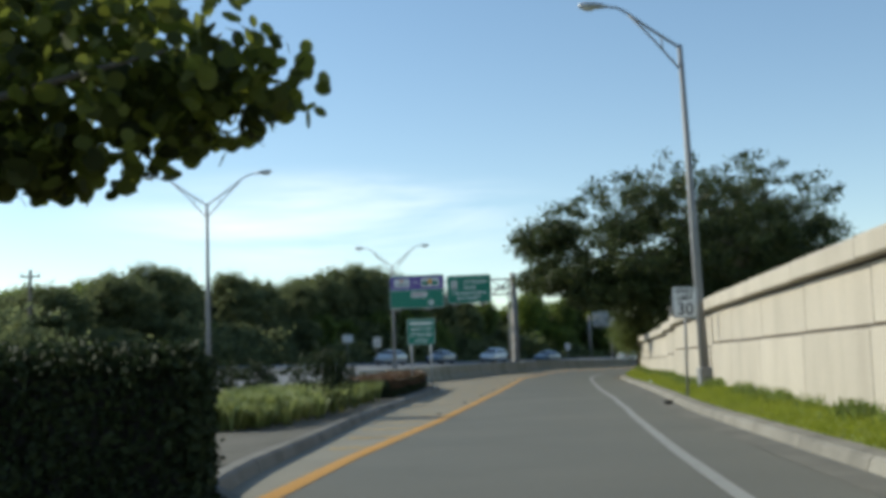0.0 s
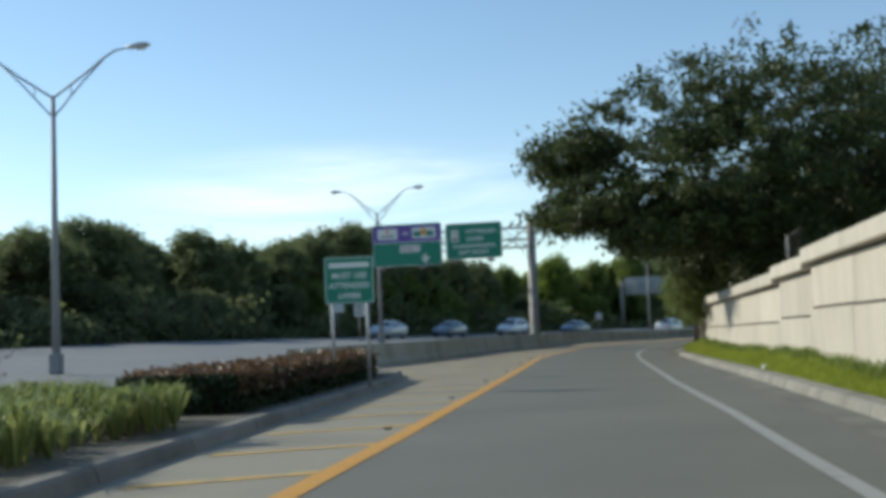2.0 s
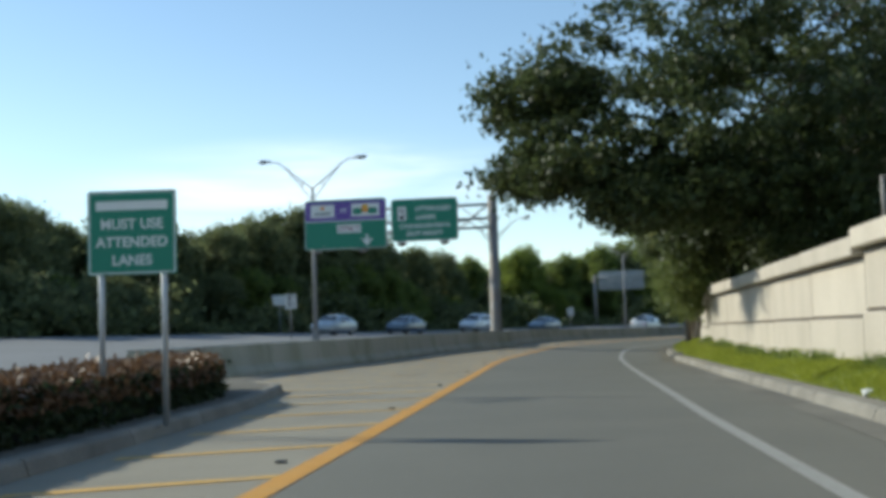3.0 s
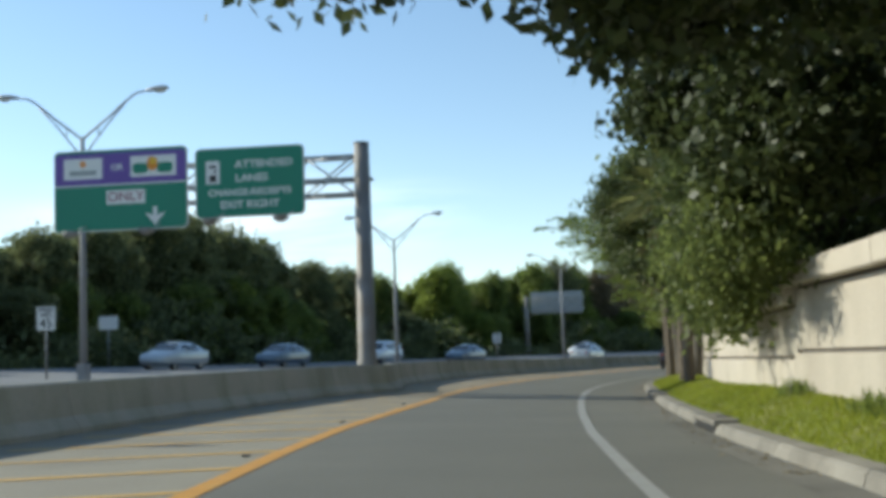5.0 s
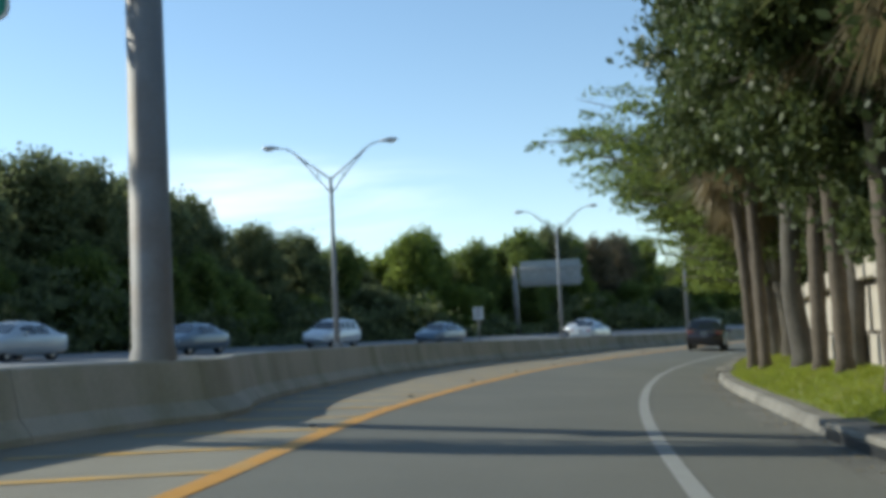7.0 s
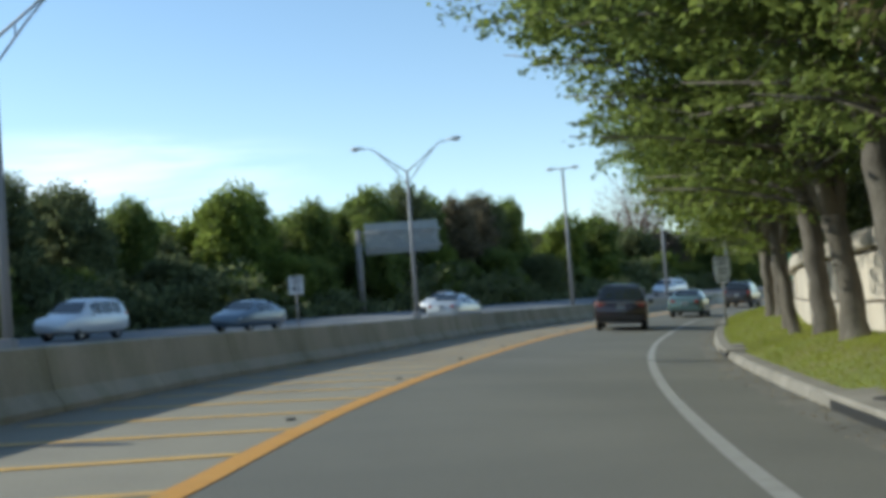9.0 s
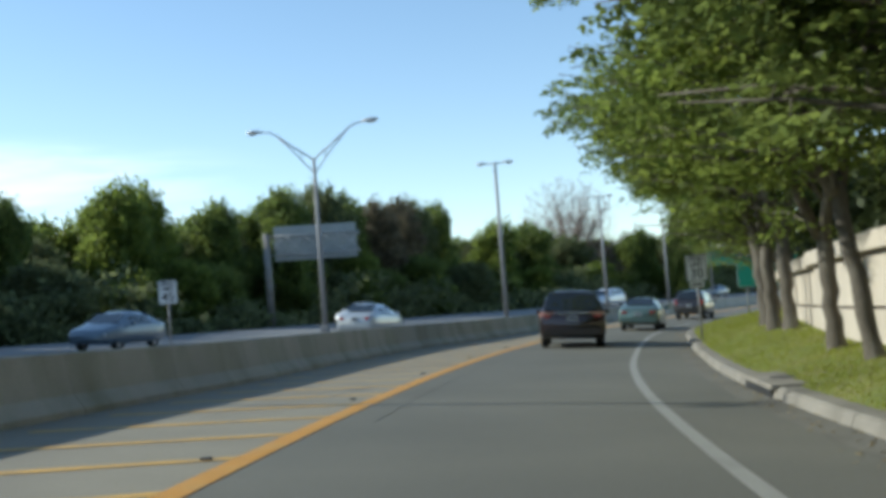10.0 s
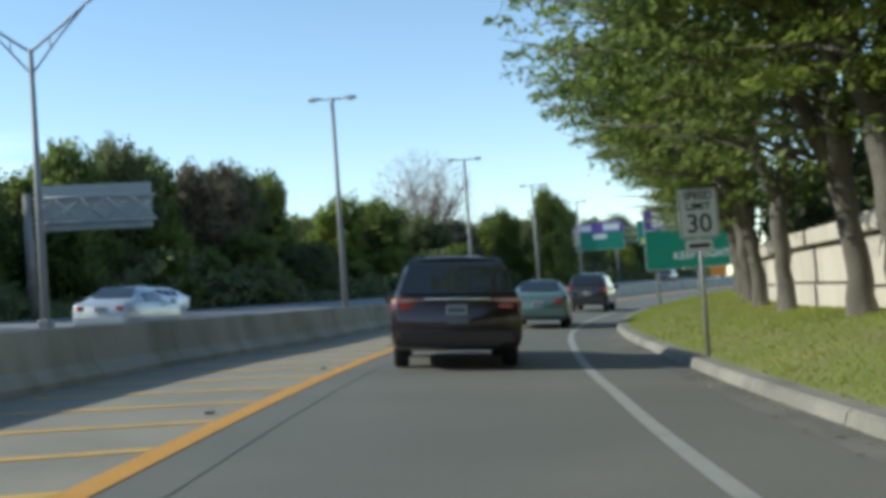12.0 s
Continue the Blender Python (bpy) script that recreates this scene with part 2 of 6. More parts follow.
CAR_GLASS = glass_material("car_glass", (0.018, 0.022, 0.024))
TAIL_RED = glass_material("tail_lamp_red", (0.36, 0.022, 0.018), 0.15)
TAIL_AMBER = glass_material("tail_lamp_pale", (0.46, 0.22, 0.16), 0.15)
HEAD_CLEAR = glass_material("headlamp", (0.75, 0.77, 0.80), 0.1)
PLATE = material("number_plate", (0.36, 0.37, 0.36), 0.5, var=0.05, bump=0.0)
PLATE_BAR = material("plate_bar", (0.10, 0.12, 0.16), 0.6, var=0.05, bump=0.0)
PAINT_MAROON = paint_material("maroon_paint", (0.020, 0.011, 0.011))
PAINT_GREEN = paint_material("pale_green_paint", (0.10, 0.155, 0.14))
PAINT_DARK = paint_material("dark_grey_paint", (0.035, 0.030, 0.030))
PAINT_WHITE = paint_material("white_paint", (0.70, 0.71, 0.72))
PAINT_BLUE = paint_material("blue_grey_paint", (0.11, 0.15, 0.19))
PAINT_SILVER = paint_material("silver_paint", (0.42, 0.45, 0.47))
LITTER_AND_SHADE = material("dark_litter_and_hedge_shade", (0.03, 0.028, 0.026), 0.9, var=0.3, bump=0.4)
IRON = material("cast_iron", (0.06, 0.055, 0.05), 0.8, metal=0.3, var=0.2, bump=0.3)

# ---- mesh helpers ----
def finish(bm, name, mats, smooth=False):
    me = bpy.data.meshes.new(name)
    bm.normal_update()
    bm.to_mesh(me)
    bm.free()
    for m in (mats if isinstance(mats, (list, tuple)) else [mats]):
        me.materials.append(m)
    if smooth:
        me.polygons.foreach_set("use_smooth", [True] * len(me.polygons))
    return me


def part(name, bm, mats, parent=None, label="", smooth=False):
    ob = new(name, finish(bm, name, mats, smooth))
    ob.parent = parent
    return tagged(ob, label)


def holder(name, m, label, category, group="", kind=""):
    ob = new(name)
    ob.matrix_world = m
    return tagged(ob, label, category, group, kind)


def box(bm, c, s, bevel=0.0, turn=None):
    r = bmesh.ops.create_cube(bm, size=1.0)
    vs = r["verts"]
    m = Matrix.Translation(c) @ (turn or Matrix.Identity(4)) @ Matrix.Diagonal((*s, 1))
    bmesh.ops.transform(bm, matrix=m, verts=vs)
    if bevel:
        es = list({e for v in vs for e in v.link_edges})
        bmesh.ops.bevel(bm, geom=es, offset=bevel, segments=2, affect="EDGES", profile=0.6)
    return vs


def tube(bm, pts, radii, n=8, caps=True):
    """A tapered pipe through points."""
    pts = [Vector(p) for p in pts]
    rings = []
    for i, p in enumerate(pts):
        a = pts[max(i - 1, 0)]
        b = pts[min(i + 1, len(pts) - 1)]
        t = (b - a).normalized()
        side = t.cross(Vector((0.13, 0.31, 1.0)) if abs(t.z) < 0.95 else Vector((1, 0.1, 0))).normalized()
        up = side.cross(t)
        r = radii[i] if isinstance(radii, (list, tuple)) else radii
        rings.append([bm.verts.new(p + r * (math.cos(k * math.tau / n) * side + math.sin(k * math.tau / n) * up)) for k in range(n)])
    for a, b in zip(rings, rings[1:]):
        for k in range(n):
            bm.faces.new((a[k], a[(k + 1) % n], b[(k + 1) % n], b[k]))
    if caps:
        bm.faces.new(rings[0][::-1])
        bm.faces.new(rings[-1])


def slab(bm, w, h, t, r, axis_y=0.0, seg=5):
    """An upright panel with rounded corners, facing -y, centred on x and z."""
    pts = []
    for cx, cz, a0 in ((w / 2 - r, h / 2 - r, 0), (-w / 2 + r, h / 2 - r, 90), (-w / 2 + r, -h / 2 + r, 180), (w / 2 - r, -h / 2 + r, 270)):
        for k in range(seg + 1):
            a = radians(a0 + 90 * k / seg)
            pts.append((cx + r * math.cos(a), cz + r * math.sin(a)))
    front = [bm.verts.new((x, axis_y - t / 2, z)) for x, z in pts]
    back = [bm.verts.new((x, axis_y + t / 2, z)) for x, z in pts]
    bm.faces.new(front)
    bm.faces.new(back[::-1])
    for i in range(len(pts)):
        j = (i + 1) % len(pts)
        bm.faces.new((front[j], front[i], back[i], back[j]))


def leaf_quads(rng, centers, size, aspect=0.55, droop=0.0):
    """Leaf-shaped diamonds with random turns about the given places."""
    n = len(centers)
    u = rng.normal(size=(n, 3))
    u[:, 2] -= droop
    u /= np.linalg.norm(u, axis=1, keepdims=True)
    w = rng.normal(size=(n, 3))
    v = np.cross(u, w)
    v /= np.linalg.norm(v, axis=1, keepdims=True) + 1e-9
    a = (size * rng.uniform(0.6, 1.25, n))[:, None]
    return np.stack([centers - u * a, centers + v * a * aspect, centers + u * a, centers - v * a * aspect], 1)


LETTER_MESH = {}


def letter(ch, size, mat, bold, squeeze):
    """Mesh and width of one flat letter of the built-in font, in the x-z plane, facing -y."""
    key = (ch, size, mat.name, bold, squeeze)
    if key not in LETTER_MESH:
        sizes = []
        for body in (ch, "H" + ch + "H", "HH"):
            cu = bpy.data.curves.new("letter", "FONT")
            cu.body, cu.size, cu.align_y, cu.extrude, cu.offset = body, size, "CENTER", 0.002, bold
            tmp = new("letter", cu)
            me = bpy.data.meshes.new_from_object(tmp.evaluated_get(bpy.context.evaluated_depsgraph_get()))
            bpy.data.objects.remove(tmp)
            xs = [v.co.x for v in me.vertices]
            sizes.append((me, max(xs) - min(xs)))
        me = sizes[0][0]
        me.transform(Matrix.Rotation(radians(90), 4, "X") @ Matrix.Diagonal((squeeze, 1, 1, 1)))
        me.materials.clear()
        me.materials.append(mat)
        LETTER_MESH[key] = (me, (sizes[1][1] - sizes[2][1]) * squeeze)
    return LETTER_MESH[key]


def words(text, size, mat, parent, m, bold=0.0, squeeze=1.0):
    """A centred line of letters, each a part of its own, in the parent's space."""
    made = [letter(ch, size, mat, bold, squeeze) if ch != " " else (None, size * 0.3) for ch in text]
    x = -sum(w for _, w in made) / 2
    for me, w in made:
        if me:
            ob = new("letter", me)
            ob.parent = parent
            ob.matrix_local = m @ Matrix.Translation((x, 0, 0))
        x += w


# ---- the plan: a line along the ramp, and offsets to its right ----
KY = [-90, -40, -20, 0, 9.2, 18.5, 25.3, 34, 43.4, 54, 62.8, 72, 81.5, 92.2, 100.6, 108.9, 113.1, 120, 130, 140, 150, 165, 190, 230, 300]
KX = [-7.0, -3.0, -1.45, 0, 0.7, 1.44, 2.0, 2.98, 4.14, 5.42, 6.54, 7.8, 9.25, 11.63, 14.07, 16.98, 18.55, 21.35, 26.0, 31.5, 37.9, 49, 72, 116, 195]
TY = np.arange(-85.0, 296.0, 0.5)
TX = np.interp(TY, KY, KX)
for _ in range(3):
    TX = np.convolve(np.pad(TX, 6, mode="reflect", reflect_type="odd"), np.ones(13) / 13, "valid")
TS = np.gradient(TX, TY)


def line_x(y):
    return float(np.interp(y, TY, TX))


def at(y, d, z=0.0):
    """World place at station y, d metres to the right of the line, z above the surface there."""
    s = float(np.interp(y, TY, TS))
    k = 1 / math.hypot(1, s)
    return Vector((line_x(y) + d * k, y - d * s * k, surf(y, d) + z))


def heading(y):
    """Degrees by which things along the road turn about z, so that their +y runs along it."""
    return -math.degrees(math.atan(float(np.interp(y, TY, TS))))


def station(x, y):
    """The station and offset of a world place."""
    q = y
    for _ in range(25):
        s = float(np.interp(q, TY, TS))
        k = 1 / math.hypot(1, s)
        dx, dy = x - line_x(q), y - q
        q += (dx * s + dy) * k * k * 0.8
    s = float(np.interp(q, TY, TS))
    return q, ((x - line_x(q)) - s * (y - q)) / math.hypot(1, s)


def tab(y, ys, vs):
    return float(np.interp(y, ys, vs))


def barrier_d(y):
    return tab(y, [48, 60, 65, 70, 77, 82, 87, 95, 105, 115, 125, 130, 135, 160, 300], [-9.4, -7.5, -6.75, -6.4, -5.4, -4.36, -4.9, -5.4, -5.6, -5.25, -5.4, -5.4, -5.0, -4.8, -4.8])


def highway_d(y):
    """The near edge of the highway's pavement."""
    return tab(y, [-60, 0, 20, 42, 50, 60, 70, 78, 90, 300], [-20, -16.5, -14.5, -11.8, -10.2, -8.8, -7.7, -6.6, -6.3, -5.6])


def surf(y, d):
    """Height of the ground: the road's grade, its cross fall, and the banked highway."""
    g = tab(y, [-60, 0, 12, 23, 45, 63, 83, 97, 105, 113, 130, 200], [0.06, 0.0, -0.035, -0.065, -0.006, 0.01, 0.07, 0.003, -0.049, -0.10, -0.16, -0.1])
    e = tab(y, [0, 40, 60, 70, 80, 95, 110, 150], [0, 0, 0.02, 0.03, 0.045, 0.055, 0.06, 0.06])
    hd = -highway_d(y)
    z = g + e * min(max(-d, -4.0), max(hd, 5.6))
    return z + 0.05 * min(max(-d - hd, 0.0), 21.0)


def ribbon(name, ys, d0, d1, lift, mat, steps=1, parent=None, thick=0.0):
    """A strip along the road between two offset functions."""
    bm = bmesh.new()
    rows = []
    for y in ys:
        a, b = d0(y), d1(y)
        rows.append([bm.verts.new(at(y, a + (b - a) * k / steps, lift)) for k in range(steps + 1)])
    for r, q in zip(rows, rows[1:]):
        for k in range(steps):
            bm.faces.new((r[k], r[k + 1], q[k + 1], q[k]))
    return part(name, bm, mat, parent)


def span(a, b, step):
    n = max(1, int(round((b - a) / step)))
    return [a + (b - a) * i / n for i in range(n + 1)]


def kerb_d(y):
    return tab(y, [0, 26, 33, 45, 54, 59, 65, 72, 77, 84, 95, 104, 113, 122, 126, 130, 134, 138, 143, 150, 300], [2.9, 2.98, 3.0, 2.78, 2.62, 2.6, 2.45, 2.58, 2.72, 2.85, 2.83, 2.92, 2.92, 3.0, 2.96, 2.9, 2.68, 2.38, 2.1, 1.95, 1.95])


def wall_d(y):
    return tab(y, [0, 41, 58, 66, 72, 78, 86, 96, 108, 115, 122, 134, 152, 300], [4.05, 4.0, 3.87, 3.65, 4.0, 4.2, 4.6, 4.9, 5.0, 5.15, 5.5, 5.9, 6.5, 6.8])


def verge_lift(y, d):
    """The verge rises from the kerb's top to the wall's foot."""
    a, b = kerb_d(y) + 0.3, wall_d(y)
    k = min(max((d - a) / (b - a), 0.0), 1.0)
    rise = tab(y, [0, 50, 65, 115, 128, 300], [0.22, 0.22, 0.36, 0.38, 0.58, 0.6]) + 0.05 * math.sin(y * 0.31)
    return 0.145 + rise * k * (2.0 - k)


def white_d(y):
    return tab(y, [0, 14, 20, 26, 33, 42, 54, 60, 66, 71, 77, 86, 94, 100, 110, 120, 125, 130, 134, 141, 150, 300], [1.45, 1.55, 1.66, 1.74, 1.64, 1.3, 1.06, 0.93, 0.84, 0.88, 1.0, 1.18, 1.36, 1.4, 1.4, 1.44, 1.46, 1.38, 1.26, 0.98, 0.85, 0.85])


def yellow_d(y):
    return tab(y, [0, 14, 19, 23, 31, 37, 45, 54.6, 59, 63, 67, 71, 76, 83, 90, 95, 100, 110, 120, 134, 300], [-2.35, -2.37, -2.24, -2.13, -2.13, -2.24, -2.4, -2.62, -2.76, -2.87, -2.87, -2.7, -2.5, -2.4, -2.3, -2.2, -2.27, -2.24, -2.24, -2.38, -2.3])


def median_d(y):
    """The kerb line of the planted island's side towards the ramp."""
    return tab(y, [-60, 0, 7.8, 9.8, 12, 17, 24, 32, 40, 45, 49, 50.5], [-1.7, -1.7, -1.75, -2.82, -3.08, -3.35, -3.8, -4.18, -4.63, -4.9, -5.5, -6.5])

# ---- ground, roads and kerbs ----
def ground_sheet():
    bm = bmesh.new()
    ds = [-420, -200, -100, -60, -45, -34, -28, -22, -16, -12, -9, -6, -3, 0, 3, 6, 9, 14, 22, 40, 70]
    rows = []
    for y in span(-80, 290, 5.0):
        rows.append([bm.verts.new(at(y, d, -0.07)) for d in ds])
    for r, q in zip(rows, rows[1:]):
        for k in range(len(ds) - 1):
            bm.faces.new((r[k], r[k + 1], q[k + 1], q[k]))
    r = 2600.0
    far = [bm.verts.new((sx * r, sy * r + 100, -1.2)) for sx, sy in ((-1, -1), (1, -1), (1, 1), (-1, 1))]
    bm.faces.new(far)
    return tagged(part("ground", bm, FAR_GROUND), "dull green-brown open ground beyond the roads", "ground", kind="structure")


ground_sheet()
gore_edge = lambda y: median_d(y) if y < 50.5 else barrier_d(y)
tagged(ribbon("road", span(-60, 260, 1.5), lambda y: yellow_d(y) - 0.05, lambda y: kerb_d(y) + 0.02, 0.0, ASPHALT, 4),
       "grey worn asphalt ramp lane curving to the right", "road", kind="structure")
tagged(ribbon("gore_area", span(-60, 260, 1.5), lambda y: gore_edge(y) - 0.1, lambda y: yellow_d(y) - 0.05, 0.0, GORE, 3),
       "pale tan asphalt beside the ramp lane, with hatching", "road", kind="structure")
tagged(ribbon("highway", span(-75, 285, 2.5), lambda y: highway_d(y) - 21.5, highway_d, -0.01, HIGHWAY, 6),
       "grey asphalt highway, banked up away from the ramp", "road", kind="structure")
tagged(ribbon("yellow_edge_line", span(-60, 240, 1.0), lambda y: yellow_d(y) - 0.125, lambda y: yellow_d(y) + 0.085, 0.006, YELLOW),
       "solid yellow painted edge line", "road marking", kind="structure")
tagged(ribbon("white_edge_line", span(-60, 240, 1.0), lambda y: white_d(y) - 0.075, lambda y: white_d(y) + 0.075, 0.006, WHITE_LINE),
       "solid white painted edge line, worn", "road marking", kind="structure")
tagged(ribbon("pavement_seam", span(108, 240, 1.0), lambda y: yellow_d(y) + 0.50, lambda y: yellow_d(y) + 0.515, 0.005, SEAM),
       "dark tar seam beside the yellow line", "road marking", kind="structure")


def hatch_stripes():
    rng = random.Random(4)
    y = 16.0
    while y < 205:
        yl = yellow_d(y) - 0.13
        reach = min(-(gore_edge(y) - yl) - 0.35, 4.2)
        if reach > 0.4:
            bm = bmesh.new()
            n = 8
            lo, hi = [], []
            for k in range(n + 1):
                d = yl - reach * k / n
                yy = y - 0.5 * reach * k / n
                w = 0.10 + rng.uniform(-0.012, 0.012)
                lo.append(bm.verts.new(at(yy - w, d, 0.006)))
                hi.append(bm.verts.new(at(yy + w, d, 0.006)))
            for k in range(n):
                bm.faces.new((lo[k], hi[k], hi[k + 1], lo[k + 1]))
            tagged(part("hatch_stripe", bm, YELLOW_WORN), "worn yellow diagonal hatch stripe on the asphalt", "road marking", "hatch stripes", "structure")
        y += tab(y, [16, 40, 60, 90, 120], [2.4, 2.3, 2.0, 1.75, 1.75])


hatch_stripes()


def reflectors():
    bm = bmesh.new()
    box(bm, (0, 0, 0.010), (0.085, 0.085, 0.020), 0.007)
    me = finish(bm, "road_stud", [TRIM_BLACK])
    for y in span(26, 190, 6.1):
        ob = new("road_stud", me)
        ob.matrix_world = Matrix.Translation(at(y, yellow_d(y) - 0.33, 0.004)) @ pose(0, 0, 0, 0, 0, heading(y))
        tagged(ob, "small dark raised road stud beside the yellow line", "road stud", "road studs")


reflectors()

rng0 = random.Random(9)
patches = bmesh.new()
for y, d, w, h in ((30.5, -3.6, 0.5, 0.12), (55, -4.2, 0.9, 0.14), (56, -3.4, 0.5, 0.1), (64, -4.6, 1.1, 0.16), (72, -4.0, 0.7, 0.1), (93.5, -3.0, 0.7, 0.1), (97, -4.1, 1.2, 0.13), (113, -2.9, 0.5, 0.09), (118, -3.2, 0.5, 0.08)):
    ring = [patches.verts.new(at(y + h * math.sin(a) * rng0.uniform(0.7, 1.2), d + w / 2 * math.cos(a) * rng0.uniform(0.8, 1.2), 0.004)) for a in [k * math.tau / 12 for k in range(12)]]
    patches.faces.new(ring)
tagged(part("tar_patch", patches, SEAL), "thin dark tar stains on the gore", "tar stain", kind="stuff")


def kerb(name, ys, line, side, label, wide=0.33):
    """Kerb stones along an offset line; side +1 rises to the right of it."""
    root = holder(name, Matrix.Identity(4), label, "kerb", kind="structure")
    for a, b in zip(ys, ys[1:]):
        bm = bmesh.new()
        rows = []
        for y in (a + 0.012, (a + b) / 2, b - 0.012):
            d = line(y)
            prof = ((0.0, -0.06), (0.0, 0.005), (0.035, 0.115), (0.075, 0.148), (wide, 0.155), (wide, -0.06))
            rows.append([bm.verts.new(at(y, d + side * u, z)) for u, z in prof])
        for r, q in zip(rows, rows[1:]):
            for k in range(len(r) - 1):
                bm.faces.new((r[k], q[k], q[k + 1], r[k + 1]) if side > 0 else (r[k], r[k + 1], q[k + 1], q[k]))
        for r in (rows[0], rows[-1]):
            bm.faces.new(r)
        part("kerb_stone", bm, KERB, root)
    return root


inlets = ((65.4, 67.6), (77.2, 79.8), (97.3, 99.8), (110.6, 113.2))
kerb_ys = [y for y in span(-40, 230, 3.0)]
kerb("kerb_ramp", kerb_ys, kerb_d, 1, "pale concrete kerb stones along the ramp, scuffed and stained")
kerb("kerb_island", span(-40, 50, 2.5), median_d, -1, "weathered concrete kerb round the planted island", 0.2)

tagged(ribbon("gutter", span(-40, 230, 2.0), lambda y: kerb_d(y) - 0.42, lambda y: kerb_d(y) + 0.01, 0.005,
              material("gutter_concrete", (0.155, 0.145, 0.12), 0.9, var=0.2, scale=1.0, fine=25, bump=0.3, alt=(0.09, 0.085, 0.07), alt_scale=0.6)),
       "stained concrete gutter strip at the kerb's foot", "gutter", kind="structure")
def verge_strip():
    bm = bmesh.new()
    rows = []
    for y in span(-60, 260, 1.0):
        a, b = kerb_d(y) + 0.30, wall_d(y) + 0.15
        rows.append([bm.verts.new(at(y, a + (b - a) * k / 6, verge_lift(y, a + (b - a) * k / 6))) for k in range(7)])
    for r, q in zip(rows, rows[1:]):
        for k in range(6):
            bm.faces.new((r[k], r[k + 1], q[k + 1], q[k]))
    return part("verge", bm, GRASS_SOIL, None, "", True)


tagged(verge_strip(),
       "grass verge between kerb and wall", "verge", kind="structure")
tagged(ribbon("planted_island", span(-60, 52, 1.5), lambda y: highway_d(y) - 0.1, lambda y: median_d(y) - 0.17, 0.135, EARTH, 4),
       "bare brown earth of the planted island", "island", kind="structure")
tagged(ribbon("barrier_verge", span(50, 285, 2.0), lambda y: highway_d(y) - 0.5, lambda y: barrier_d(y) + 0.05, -0.015, HIGHWAY, 1),
       "asphalt shoulder behind the barrier", "road", kind="structure")


def inlet(y0, y1):
    root = holder("storm_drain", Matrix.Translation(at((y0 + y1) / 2, kerb_d((y0 + y1) / 2), 0)) @ pose(0, 0, 0, 0, 0, heading((y0 + y1) / 2)),
                  "concrete kerb inlet with slot shade as a black block under a stained slab", "storm drain")
    n = y1 - y0
    bm = bmesh.new()
    box(bm, (0.36, 0, 0.150), (0.80, n, 0.07), 0.02)
    part("cover_slab", bm, KERB, root)
    # Nothing is cut open here: a solid black block paints the opening's shade.
    bm = bmesh.new()
    box(bm, (0.03, 0, 0.055), (0.10, n * 0.86, 0.10), 0.01)
    part("inlet_slot", bm, SIGN_BLACK, root, "solid black block for the shade in the slot")
    bm = bmesh.new()
    bmesh.ops.create_circle(bm, cap_ends=True, radius=0.3, segments=24, matrix=Matrix.Translation((0.45, 0, 0.190)))
    ext = bmesh.ops.extrude_face_region(bm, geom=bm.faces[:])
    bmesh.ops.translate(bm, vec=(0, 0, -0.012), verts=[v for v in ext["geom"] if isinstance(v, bmesh.types.BMVert)])
    part("manhole_lid", bm, IRON, root, "rusty round manhole lid")


for y0, y1 in inlets:
    inlet(y0, y1)

# ---- barrier ----
def barrier():
    root = holder("concrete_barrier", Matrix.Identity(4), "long shaped concrete road barrier beside the highway, weathered", "barrier", kind="structure")
    prof = ((0.0, -0.05), (0.0, 0.075), (0.13, 0.255), (0.22, 0.74), (0.25, 0.765), (0.37, 0.765), (0.40, 0.74), (0.49, 0.255), (0.62, 0.075), (0.62, -0.05))
    ys = span(51, 250, 3.05)
    for a, b in zip(ys, ys[1:]):
        bm = bmesh.new()
        rows = []
        for y in (a + 0.008, (a * 2 + b) / 3, (a + b * 2) / 3, b - 0.008):
            swell = 0.75 * math.exp(-((y - 82.2) / 1.5) ** 2)
            d = barrier_d(y) + 0.42 * swell
            low = surf(y, d)
            rows.append([bm.verts.new(Vector((*at(y, d - u * (1 + swell) + 0.20 * swell * min(z, 0.8)).xy, low + z))) for u, z in prof])
        for r, q in zip(rows, rows[1:]):
            for k in range(len(r) - 1):
                bm.faces.new((r[k], r[k + 1], q[k + 1], q[k]))
        for r in (rows[0], rows[-1]):
            bm.faces.new(r)
        part("barrier_section", bm, BARRIER, root)


barrier()

# ---- retaining wall on the right ----
def wall_top(y):
    for y1, z in ((29.4, 2.53), (41.7, 2.49), (46.0, 2.38), (65.8, 2.28), (72.0, 2.04), (84.0, 2.08), (97.0, 2.14), (112.0, 2.22), (121.0, 2.25), (130.0, 2.20), (139.0, 2.16), (400, 2.10)):
        if y < y1:
            return z


def ledge(y):
    for y1, z in ((29.4, 1.42), (41.7, 1.33), (46.0, 1.18), (65.8, 1.10), (84.0, 1.01), (112.0, 1.05), (121.0, 1.06), (130.0, 1.08), (139.0, 1.14), (400, 1.08)):
        if y < y1:
            return z


